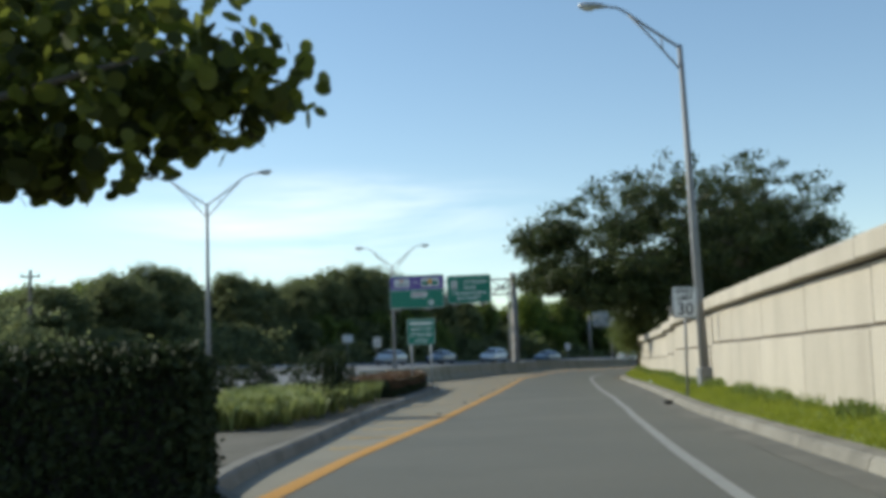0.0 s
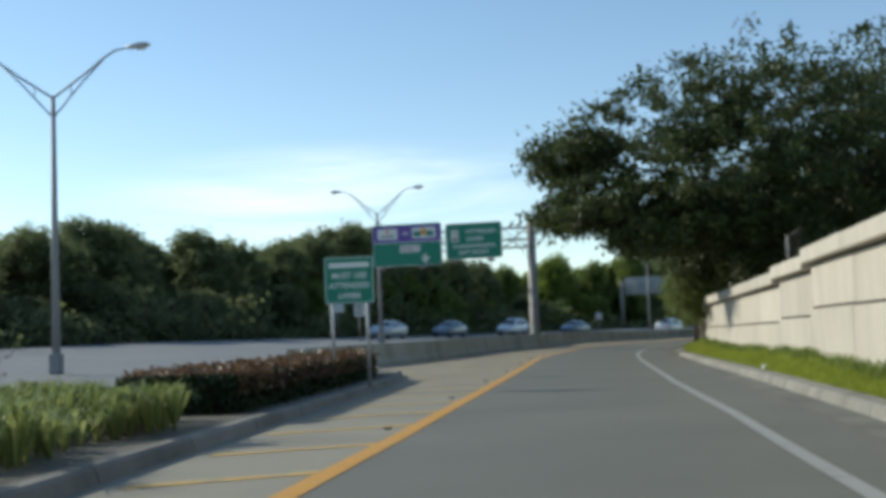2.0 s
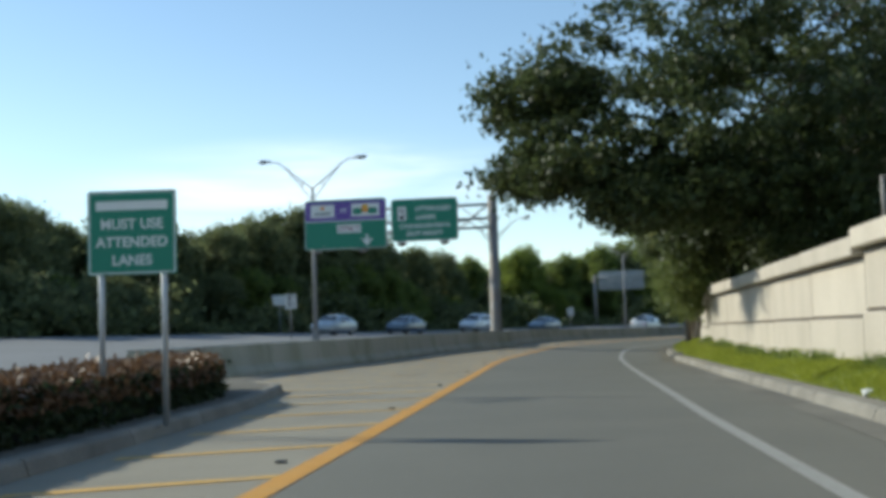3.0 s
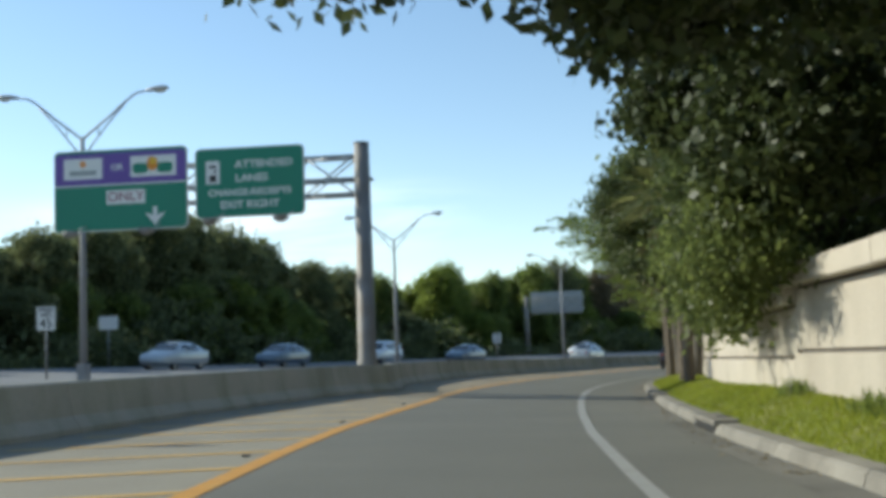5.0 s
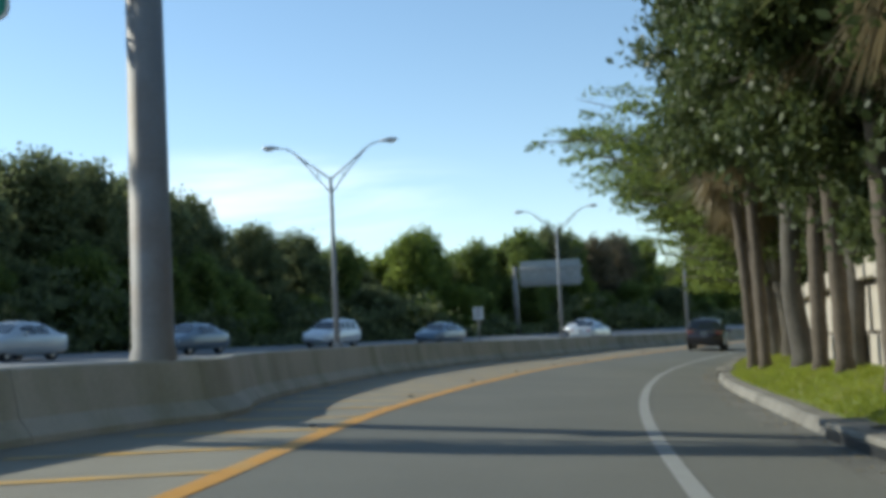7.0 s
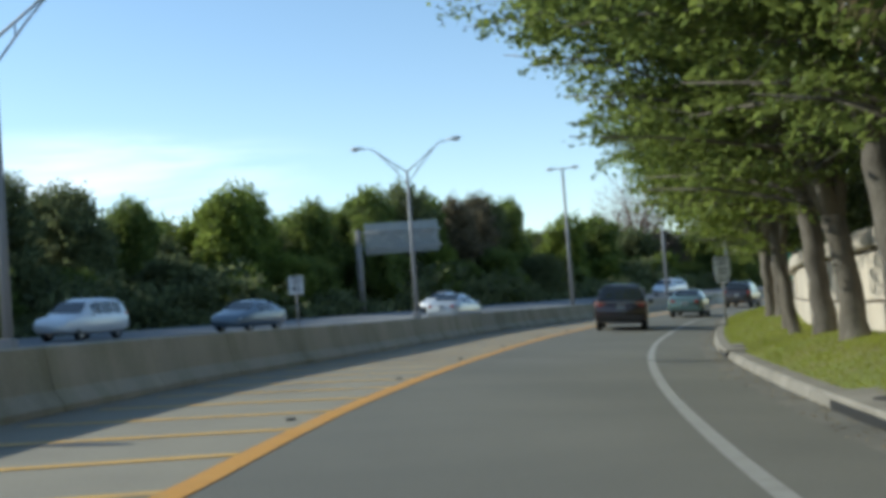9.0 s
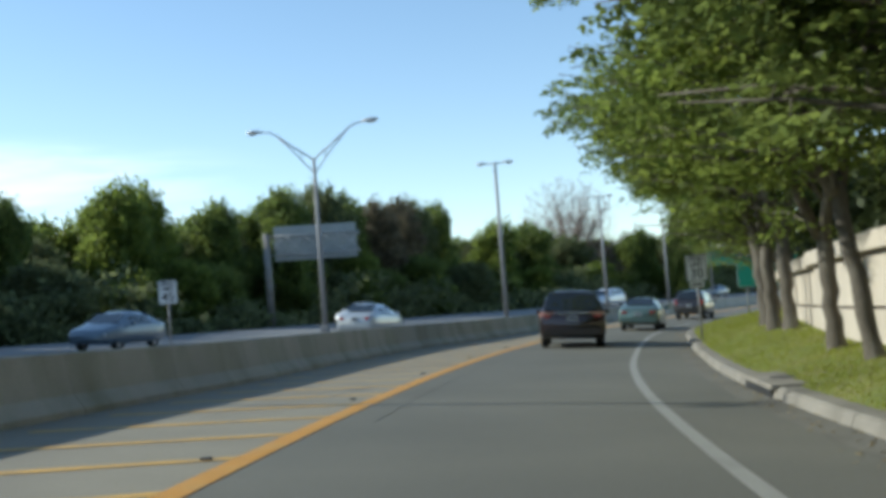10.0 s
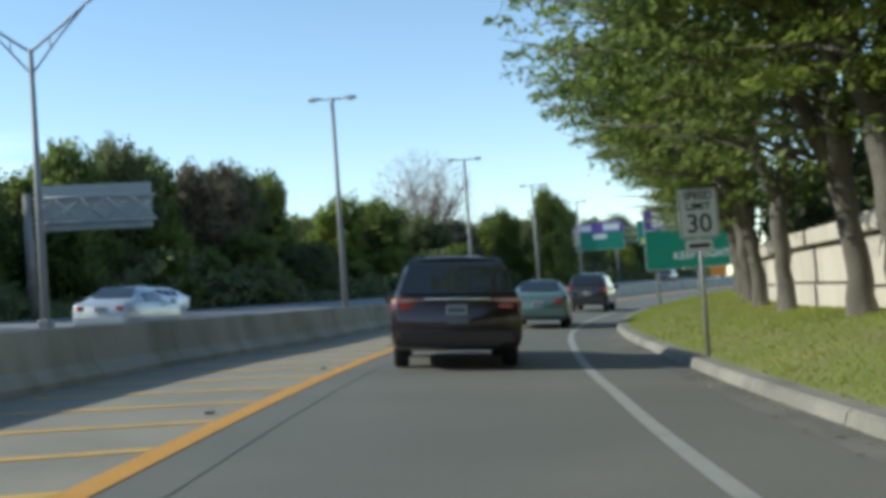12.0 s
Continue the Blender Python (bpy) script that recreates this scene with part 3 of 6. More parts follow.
def wall_block(root, name, a, b, z0, z1, front, depth, mat, edge=0.015):
    bm = bmesh.new()
    lo = []
    for y in (a, b):
        for d in (wall_d(y) + front, wall_d(y) + front + depth):
            p = at(y, d)
            g = at((a + b) / 2, wall_d((a + b) / 2)).z
            for z in (z0, z1):
                lo.append(bm.verts.new((p.x, p.y, g + z)))
    v = lo
    for f in ((0, 4, 5, 1), (2, 3, 7, 6), (0, 1, 3, 2), (4, 6, 7, 5), (1, 5, 7, 3), (0, 2, 6, 4)):
        bm.faces.new([v[i] for i in f])
    bmesh.ops.recalc_face_normals(bm, faces=bm.faces[:])
    if edge:
        bmesh.ops.bevel(bm, geom=bm.edges[:], offset=edge, segments=1, affect="EDGES")
    return part(name, bm, mat, root)


def retaining_wall():
    root = holder("wall_ramp", Matrix.Identity(4), "sunlit tan precast concrete retaining wall with stepped coping", "wall", kind="structure")
    marks = [29.4, 41.7, 46.0, 65.8, 72.0, 84.0, 97.0, 112.0, 121.0, 130.0, 139.0]
    ys = sorted(set(span(-30, 29.4, 3.8) + [y for a, b in zip(marks, marks[1:]) for y in span(a, b, 4.1 if b < 80 else 2.6)] + span(139, 250, 2.6)))
    for a, b in zip(ys, ys[1:]):
        m = (a + b) / 2
        top, led = wall_top(m), ledge(m)
        wall_block(root, "lower_panel", a + 0.02, b - 0.02, -0.4, led - 0.025, -0.02, 0.22, WALL)
        wall_block(root, "upper_panel", a + 0.02, b - 0.02, led + 0.025, top - 0.33, 0.04 if m < 100 else 0.02, 0.2, WALL)
        wall_block(root, "joint_backing", a, b, -0.3, top - 0.30, 0.09, 0.10, WALL_GAP, 0)
        wall_block(root, "coping", a + 0.006, b - 0.006, top - 0.29, top, -0.15, 0.46, WALL, 0.02)
    return root


retaining_wall()


def bank_behind_wall():
    """Level ground held by the wall, falling away at its far side."""
    bm = bmesh.new()
    rows = []
    for y in span(-60, 260, 3.0):
        rows.append([bm.verts.new(at(y, wall_d(y) + d, z)) for d, z in ((0.25, -0.1), (0.25, 1.9), (11.0, 1.9), (22.0, 1.9), (29.0, -0.2))])
    for r, q in zip(rows, rows[1:]):
        for k in range(4):
            bm.faces.new((r[k], r[k + 1], q[k + 1], q[k]))
    return part("bank_behind_wall", bm, GRASS_SOIL)


tagged(bank_behind_wall(),
       "raised earth bank held by the retaining wall", "bank", kind="structure")

# ---- street lamps ----
def lamp_head(root, p, turn, size=1.0):
    bm = bmesh.new()
    bmesh.ops.create_uvsphere(bm, u_segments=14, v_segments=8, radius=0.5)
    for v in bm.verts:
        k = 1.0 - 0.35 * (v.co.x + 0.5)
        v.co = Vector((v.co.x * 0.80 * size, v.co.y * 0.34 * size * k, max(v.co.z, -0.16) * 0.26 * size * k))
    bmesh.ops.transform(bm, matrix=Matrix.Translation(p) @ turn, verts=bm.verts[:])
    head = part("lamp_head", bm, GALV, root, "grey cobra-head luminaire", True)
    bm = bmesh.new()
    bmesh.ops.create_uvsphere(bm, u_segments=12, v_segments=6, radius=0.5)
    for v in bm.verts:
        v.co = Vector((v.co.x * 0.42 * size - 0.12 * size, v.co.y * 0.24 * size, min(v.co.z, 0) * 0.2 * size - 0.03))
    bmesh.ops.transform(bm, matrix=Matrix.Translation(p) @ turn, verts=bm.verts[:])
    part("lens", bm, LAMP_GLASS, head, "", True)


def truss_lamp(x, y, turn, fork, arms, rise, reach, label, base_z=None, lean=0.0):
    """A tapered pole with one or two trussed arms."""
    q, d = station(x, y)
    z0 = surf(q, d) if base_z is None else base_z
    root = holder("street_lamp", pose(x, y, z0, 0, lean, turn), label, "street lamp", "street lamps")
    h = fork - z0
    bm = bmesh.new()
    tube(bm, [(0, 0, 0), (0, 0, h * 0.5), (0, 0, h + 0.05)], [0.125, 0.10, 0.065], 12)
    part("pole", bm, ALUM, root, "", True)
    bm = bmesh.new()
    box(bm, (0, 0, 0.30), (0.34, 0.34, 0.60), 0.05)
    part("base_shroud", bm, ALUM, root)
    for s in arms:
        bm = bmesh.new()
        top = [(0, 0, h - 0.02), (s * reach * 0.45, 0, h + rise * 0.50), (s * reach * 0.72, 0, h + rise * 0.84), (s * reach * 0.86, 0, h + rise * 0.97), (s * reach, 0, h + rise)]
        low = [(0, 0, h - 0.62), (s * reach * 0.36, 0, h - 0.62 + (rise + 0.62) * 0.47), (s * reach * 0.70, 0, h + rise * 0.80)]
        tube(bm, top, [0.036, 0.034, 0.032, 0.030, 0.028], 8)
        tube(bm, low, 0.026, 8)
        tube(bm, [(s * reach * 0.25, 0, h + rise * 0.27), (s * reach * 0.25, 0, h - 0.62 + (rise + 0.62) * 0.33)], 0.018, 6)
        part("arm", bm, ALUM, root, "", True)
        lamp_head(root, (s * (reach + 0.36), 0, h + rise + 0.03), Matrix.Rotation(0 if s < 0 else math.pi, 4, "Z") @ Matrix.Rotation(radians(4), 4, "Y"))
    return root


double = "tall aluminium street lamp with two trussed arms"
truss_lamp(-11.0, 52.2, -5, 8.62, (-1, 1), 1.35, 2.30, double)
truss_lamp(-4.3, 86.05, -9, 8.42, (-1, 1), 1.42, 2.08, double)
truss_lamp(5.78, 115.0, -12, 7.95, (-1, 1), 1.40, 2.12, double)
truss_lamp(20.03, 145.2, -26, 8.25, (-1, 1), 1.38, 2.20, double)
truss_lamp(6.28, 28.95, 2, 8.95, (-1,), 1.14, 1.80, "tall aluminium street lamp with one trussed arm on the verge", 0.18, -1.4)


def tee_lamp(x, y, top, turn):
    q, d = station(x, y)
    z0 = surf(q, d)
    root = holder("tee_street_lamp", pose(x, y, z0, 0, 0, turn), "tall slim pale pole with two short lamps in a T", "street lamp", "street lamps beyond")
    h = top - z0
    bm = bmesh.new()
    tube(bm, [(0, 0, 0), (0, 0, h)], [0.14, 0.08], 10)
    part("pole", bm, ALUM, root, "", True)
    bm = bmesh.new()
    tube(bm, [(-0.45, 0, h - 0.05), (0.45, 0, h - 0.05)], 0.04, 8)
    part("crossbar", bm, ALUM, root, "", True)
    for s in (-1, 1):
        lamp_head(root, (s * 0.75, 0, h - 0.03), Matrix.Rotation(0 if s < 0 else math.pi, 4, "Z"), 0.9)


for x, y, top in ((33.05, 161.0, 9.95), (46.9, 179.2, 9.5), (63.1, 202.5, 10.1), (80.7, 227.0, 10.6), (99.5, 251.0, 10.8)):
    tee_lamp(x, y, top, -25)

# ---- signs ----
def plank(root, name, w, h, x, z, mat, y=-0.012, t=0.012, r=0.02, label=""):
    bm = bmesh.new()
    slab(bm, w, h, t, min(r, w / 2.01, h / 2.01), 0)
    bmesh.ops.translate(bm, vec=(x, y, z), verts=bm.verts[:])
    return part(name, bm, mat, root, label)


def post(root, x, y, z0, z1, r=0.03, mat=None):
    bm = bmesh.new()
    tube(bm, [(x, y, z0), (x, y, z1)], r, 8)
    return part("post", bm, mat or GALV, root, "", True)


def speed_sign(x, y, z, turn, number, label, plate=False, lean=0.0):
    """z: the height of the panel's lower edge."""
    q, d = station(x, y)
    z0 = surf(q, d) + 0.1
    root = holder("speed_limit_sign", pose(x, y, z0, 0, lean, turn), label, "road sign", "speed limit signs")
    b = z - z0
    post(root, 0, 0.04, 0, b + 0.70, 0.034, ALUM)
    face = plank(root, "panel", 0.61, 0.762, 0, b + 0.381, SIGN_WHITE, 0, 0.006, 0.04)
    for sx, sz, w, h in ((0, 0.36, 0.57, 0.012), (0, -0.36, 0.57, 0.012), (-0.285, 0, 0.012, 0.72), (0.285, 0, 0.012, 0.72)):
        plank(face, "border", w, h, sx, b + 0.381 + sz, SIGN_BLACK, -0.006, 0.004, 0.004)
    for text, size, zz in (("SPEED", 0.165, 0.265), ("LIMIT", 0.165, 0.105), (number, 0.40, -0.165)):
        words(text, size, SIGN_BLACK, face, Matrix.Translation((0, -0.006, b + 0.381 + zz)), bold=0.004)
    if plate:
        pl = plank(root, "plate", 0.42, 0.18, -0.02, b - 0.11, SIGN_WHITE, 0, 0.006, 0.02)
        plank(pl, "bar", 0.32, 0.06, -0.02, b - 0.11, SIGN_BLACK, -0.006, 0.004, 0.005)
    return root


speed_sign(5.62, 27.95, 1.98, -2, "30", "white speed limit sign on a thin steel verge post", lean=1.0)
speed_sign(28.72, 127.95, 1.60, -20, "30", "white speed limit sign with a small plate below", True)
speed_sign(13.45, 134.9, 2.20, -10, "45", "white speed limit sign behind the concrete barrier")
speed_sign(-5.6, 86.6, 2.45, -4, "45", "white speed limit sign beside the highway lamp")


def lane_sign():
    x, y = -1.10, 41.35
    root = holder("lane_sign", pose(x, y, 0.1, 0, 0, -2), "green roadside sign with white lettering on two steel posts", "road sign")
    for sx in (-0.36, 0.34):
        post(root, sx, 0.05, 0, 2.45, 0.035)
    face = plank(root, "panel", 0.99, 0.93, 0, 2.13, SIGN_GREEN, 0, 0.012, 0.03)
    for sx, sz, w, h in ((0, 0.445, 0.95, 0.014), (0, -0.445, 0.95, 0.014), (-0.475, 0, 0.014, 0.9), (0.475, 0, 0.014, 0.9)):
        plank(face, "border", w, h, sx, 2.13 + sz, SIGN_WHITE, -0.009, 0.004, 0.004)
    plank(face, "bar", 0.80, 0.10, 0, 2.13 + 0.30, SIGN_WHITE, -0.009, 0.004, 0.01)
    for text, zz in (("MUST USE", 0.09), ("ATTENDED", -0.11), ("LANES", -0.31)):
        words(text, 0.155, SIGN_WHITE, face, Matrix.Translation((0, -0.009, 2.13 + zz)), bold=0.003)


lane_sign()


def chord_truss(bm, x0, x1, zs, y0, y1, bays):
    """A flat-sided box truss along x."""
    for y in (y0, y1):
        for z in zs:
            tube(bm, [(x0, y, z), (x1, y, z)], 0.045, 8)
    step = (x1 - x0) / bays
    for k in range(bays):
        a, b = x0 + k * step, x0 + (k + 1) * step
        tube(bm, [(a, y0, zs[0]), (b, y0, zs[-1])], 0.028, 6)
        tube(bm, [(a, y0, zs[-1]), (b, y0, zs[0])], 0.028, 6)
        tube(bm, [(a, y1, zs[-1]), (b, y1, zs[0])], 0.024, 6)
        tube(bm, [(a, y0, zs[0]), (b, y1, zs[0])], 0.02, 6)
        tube(bm, [(a, y0, zs[-1]), (b, y1, zs[-1])], 0.02, 6)
        for z in zs:
            tube(bm, [(b, y0, z), (b, y1, z)], 0.02, 6)


def framed(root, w, h, x, z, y, mat, label):
    face = plank(root, "sign_panel", w, h, x, z, SIGN_WHITE, y + 0.01, 0.05, 0.16, label)
    plank(face, "green_sheet", w - 0.06, h - 0.06, x, z, mat, y - 0.02, 0.014, 0.14)
    return face


def toll_gantry():
    x, y = 4.50, 82.15
    q, d = station(x, y)
    z0 = surf(q, d)
    root = holder("sign_gantry", pose(x, y, z0, 0, 0, -9), "steel cantilever sign gantry standing on the concrete barrier", "sign gantry")
    top = 7.30 - z0
    bm = bmesh.new()
    tube(bm, [(0, 0, 0), (0, 0, 0.80), (0, 0, 0.90), (0, 0, top)], [0.29, 0.29, 0.26, 0.215], 20)
    column = part("post", bm, POST_GREY, root, "thick grey steel post", True)
    bm = bmesh.new()
    tube(bm, [(0, 0, top - 0.01), (0, 0, top + 0.03)], 0.23, 20)
    part("cap", bm, POST_GREY, column)
    bm = bmesh.new()
    box(bm, (0, 0, 6.26 - z0), (0.62, 0.10, 0.10), 0.01)
    part("bracket", bm, POST_GREY, column)
    zs = [5.84 - z0, 6.27 - z0, 6.92 - z0]
    bm = bmesh.new()
    chord_truss(bm, -0.18, -8.65, zs, -0.28, 0.24, 6)
    part("truss", bm, GALV, root, "galvanised truss arm", True)
    # the attended-lanes panel
    cz, w, h, py, px = 6.305 - z0, 3.16, 2.0, -0.45, -3.14
    f = framed(root, w, h, px, cz, py, SIGN_GREEN, "green sign panel with white lettering")
    yy = py - 0.031
    for text, size, sx, sz in (("ATTENDED", 0.29, 0.42, 0.50), ("LANES", 0.29, 0.06, 0.10), ("CHANGE-RECEIPTS", 0.255, 0.0, -0.30), ("EXIT RIGHT", 0.29, 0.0, -0.65)):
        words(text, size, SIGN_WHITE, f, Matrix.Translation((px + sx, yy, cz + sz)), bold=0.006, squeeze=1.12 if size > 0.26 else 1.1)
    picto = plank(f, "pictogram", 0.40, 0.66, px - 1.06, cz + 0.30, SIGN_WHITE, yy, 0.006, 0.02)
    plank(picto, "dark_shape", 0.20, 0.20, px - 1.06, cz + 0.12, SIGN_BLACK, yy - 0.006, 0.004, 0.03)
    plank(picto, "dark_shape", 0.20, 0.08, px - 1.06, cz + 0.46, SIGN_BLACK, yy - 0.006, 0.004, 0.02)
    plank(picto, "dark_shape", 0.05, 0.12, px - 0.99, cz + 0.33, SIGN_BLACK, yy - 0.006, 0.004, 0.02)
    # the pass-only panel
    cz, w, h, px = 6.265 - z0, 3.95, 2.36, -6.92
    f = framed(root, w, h, px, cz, py, SIGN_GREEN, "green sign panel with a purple upper band")
    plank(f, "purple_band", w - 0.07, 0.92, px, cz + 0.62, SIGN_PURPLE, yy, 0.006, 0.13)
    plank(f, "divider", w - 0.07, 0.04, px, cz + 0.15, SIGN_WHITE, yy - 0.002, 0.006, 0.01)
    logo = plank(f, "logo_box", 1.34, 0.60, px + 0.98, cz + 0.64, SIGN_WHITE, yy - 0.006, 0.006, 0.02)
    plank(logo, "green_shape", 0.46, 0.30, px + 0.60, cz + 0.58, SIGN_GREEN, yy - 0.012, 0.004, 0.12)
    plank(logo, "green_shape", 0.46, 0.30, px + 1.32, cz + 0.58, SIGN_GREEN, yy - 0.012, 0.004, 0.12)
    plank(logo, "orange_shape", 0.30, 0.40, px + 0.96, cz + 0.70, SIGN_ORANGE, yy - 0.016, 0.004, 0.14)
    plank(logo, "yellow_shape", 0.20, 0.20, px + 0.98, cz + 0.78, SIGN_YELLOW, yy - 0.020, 0.004, 0.09)
    logo = plank(f, "logo_box", 1.14, 0.60, px - 1.10, cz + 0.64, SIGN_WHITE, yy - 0.006, 0.006, 0.02)
    plank(logo, "grey_bar", 0.80, 0.14, px - 1.10, cz + 0.52, SIGN_BACK, yy - 0.012, 0.004, 0.03)
    plank(logo, "orange_shape", 0.18, 0.18, px - 1.10, cz + 0.78, SIGN_ORANGE, yy - 0.012, 0.004, 0.08)
    words("OR", 0.24, SIGN_WHITE, f, Matrix.Translation((px - 0.09, yy - 0.006, cz + 0.64)), bold=0.004)
    only = plank(f, "only_plate", 1.14, 0.40, px + 0.16, cz - 0.22, SIGN_WHITE, yy - 0.002, 0.006, 0.03)
    words("ONLY", 0.36, material("maroon_letters", (0.25, 0.08, 0.10), 0.5, var=0.03, bump=0), only, Matrix.Translation((px + 0.16, yy - 0.008, cz - 0.22)), bold=0.004, squeeze=1.1)
    bm = bmesh.new()
    ax, az = px + 1.02, cz - 0.80
    pts = [(-0.06, 0.26), (0.06, 0.26), (0.06, 0.02), (0.30, 0.10), (0, -0.26), (-0.30, 0.10), (-0.06, 0.02)]
    lo = [bm.verts.new((ax + u, yy - 0.004, az + v)) for u, v in pts]
    hi = [bm.verts.new((ax + u, yy + 0.002, az + v)) for u, v in pts]
    bm.faces.new(lo)
    for i in range(7):
        bm.faces.new((lo[i], hi[i], hi[(i + 1) % 7], lo[(i + 1) % 7]))
    part("arrow", bm, SIGN_WHITE, f, "white down arrow")
    # floodlights hanging below the panels
    for lx in (-2.15, -4.15, -6.0, -8.2):
        lz = (5.34 if lx > -5 else 5.16) - z0
        bm = bmesh.new()
        tube(bm, [(lx + 0.26, -0.4, lz + 0.10), (lx + 0.28, -0.9, lz - 0.02), (lx + 0.26, -0.95, lz - 0.20), (lx, -0.95, lz - 0.22)], 0.018, 6)
        arm = part("light_bracket", bm, GALV, root, "", True)
        bm = bmesh.new()
        bmesh.ops.create_uvsphere(bm, u_segments=14, v_segments=8, radius=0.5)
        for v in bm.verts:
            v.co = Vector((v.co.x * 0.44, v.co.y * 0.34, min(v.co.z, 0.10) * 0.34))
        bmesh.ops.translate(bm, vec=(lx, -0.95, lz - 0.13), verts=bm.verts[:])
        part("floodlight", bm, POST_GREY, arm, "grey dome floodlight", True)


toll_gantry()


def sign_back():
    root = holder("rear_facing_gantry", pose(20.9, 175.6, surf(*station(20.9, 175.6)), 0, 0, -7), "grey aluminium back of a highway sign on a steel post", "sign gantry")
    z0 = root.matrix_world.translation.z
    bm = bmesh.new()
    tube(bm, [(0, 0, 0), (0, 0, 7.7 - z0)], [0.26, 0.22], 14)
    part("post", bm, POST_GREY, root, "", True)
    bm = bmesh.new()
    chord_truss(bm, 0, 6.4, [6.2 - z0, 7.5 - z0], 0.1, 0.5, 5)
    part("truss", bm, GALV, root, "", True)
    for k in range(8):
        plank(root, "back_board", 5.7, 0.285, 3.35, 5.95 - z0 + 0.30 * k, SIGN_BACK, 0.72, 0.03, 0.01)
    for x in (1.0, 2.6, 4.2, 5.7):
        plank(root, "mounting_rail", 0.10, 2.3, x, 7.0 - z0, SIGN_BACK, 0.66, 0.06, 0.01)


sign_back()


def keep_sign():
    x, y = 49.6, 158.7
    z0 = surf(*station(x, y))
    root = holder("keep_right_sign", pose(x, y, z0, 0, 0, -30), "large green roadside sign with a purple upper band on posts", "road sign")
    for sx in (-1.9, 0.0, 1.9):
        post(root, sx, 0.08, 0, 4.2, 0.06)
    f = framed(root, 4.8, 2.9, 0, 3.35, 0, SIGN_GREEN, "")
    plank(f, "purple_band", 4.7, 0.95, 0, 3.35 + 0.93, SIGN_PURPLE, -0.031, 0.006, 0.12)
    plank(f, "logo_box", 2.5, 0.72, -0.75, 3.35 + 0.93, SIGN_WHITE, -0.037, 0.006, 0.02)
    plank(f, "divider", 4.7, 0.04, 0, 3.35 + 0.44, SIGN_WHITE, -0.035, 0.006, 0.01)
    words("KEEP RIGHT", 0.48, SIGN_WHITE, f, Matrix.Translation((0.2, -0.032, 3.35 - 0.85)), bold=0.008)


keep_sign()


def far_gantry():
    x, y = 82.8, 226.0
    z0 = surf(*station(x, y)) - 1.2
    root = holder("far_sign_gantry", pose(x, y, z0, 0, 0, -29), "distant overhead gantry with purple and green signs", "sign gantry")
    bm = bmesh.new()
    tube(bm, [(13.0, 0, 0), (13.0, 0, 8.6)], 0.25, 12)
    part("post", bm, POST_GREY, root, "", True)
    bm = bmesh.new()
    chord_truss(bm, -3.0, 13.0, [6.0, 6.8, 7.6], 0.1, 0.6, 8)
    part("truss", bm, GALV, root, "", True)
    f = framed(root, 5.3, 3.1, 0, 6.8, 0, SIGN_GREEN, "")
    plank(f, "purple_band", 5.2, 1.15, 0, 7.75, SIGN_PURPLE, -0.031, 0.006, 0.13)
    plank(f, "logo_box", 1.4, 0.7, -1.6, 7.75, SIGN_WHITE, -0.037, 0.006, 0.02)
    plank(f, "logo_box", 1.8, 0.7, 1.3, 7.75, SIGN_WHITE, -0.037, 0.006, 0.02)
    plank(f, "only_plate", 1.5, 0.5, 0, 6.75, SIGN_WHITE, -0.031, 0.006, 0.03)
    f = framed(root, 4.2, 2.7, 6.2, 6.8, 0, SIGN_GREEN, "")
    plank(f, "yellow_plate", 1.4, 0.6, 5.2, 5.9, SIGN_YELLOW, -0.031, 0.006, 0.03)


far_gantry()


def small_sign(x, y, z, w, h, mat, label):
    z0 = surf(*station(x, y))
    root = holder("small_road_sign", pose(x, y, z0, 0, 0, -5), label, "road sign")
    post(root, 0, 0.04, 0, z - z0 + h * 0.4)
    plank(root, "panel", w, h, 0, z - z0, mat, 0, 0.008, 0.03)


p = at(106.5, highway_d(106.5) - 22.0)
small_sign(p.x, p.y, 3.85, 1.1, 0.75, SIGN_WHITE, "small white sign on a thin post at the wood's edge")


def utility_pole(x, y, top):
    z0 = surf(*station(x, y)) - 0.2
    root = holder("utility_pole", pose(x, y, z0, 0, 0, 20), "dark wooden utility pole with a crossarm before the woods", "utility pole")
    h = top - z0
    bm = bmesh.new()
    tube(bm, [(0, 0, 0), (0, 0, h)], [0.17, 0.11], 10)
    part("pole", bm, BARK, root, "", True)
    bm = bmesh.new()
    box(bm, (0, -0.13, h - 0.45), (1.3, 0.10, 0.12), 0.01)
    arm = part("crossarm", bm, BARK, root)
    for sx in (-0.55, 0.0, 0.55):
        bm = bmesh.new()
        tube(bm, [(sx, -0.13, h - 0.40), (sx, -0.13, h - 0.33), (sx, -0.13, h - 0.20)], [0.03, 0.05, 0.03], 8)
        part("insulator", bm, SIGN_BACK, arm, "", True)


p = at(72.0, highway_d(72.0) - 29.0)
utility_pole(p.x, p.y, 8.2)
small_sign(67.5, 182.5, 1.9, 1.3, 1.5, SIGN_ORANGE, "orange roadworks sign far along the ramp")

# ---- vehicles ----
def ring_points(hw, zb, belt, top, hwt):
    tall = top > belt + 0.2
    half = [(hw - 0.10, zb), (hw - 0.015, zb + 0.10), (hw, (zb + belt) / 2), (hw - 0.02, belt - 0.04), (hw - 0.045, belt + 0.01)]
    half += [(hwt + 0.035, top - 0.15), (hwt - 0.085, top - 0.03), (hwt * 0.5, top + 0.005)] if tall else [(hw - 0.09, top - 0.03), (hw - 0.16, top - 0.005), (hw * 0.5, top + 0.01)]
    return [(x, z) for x, z in half] + [(-x, z) for x, z in half[::-1]]


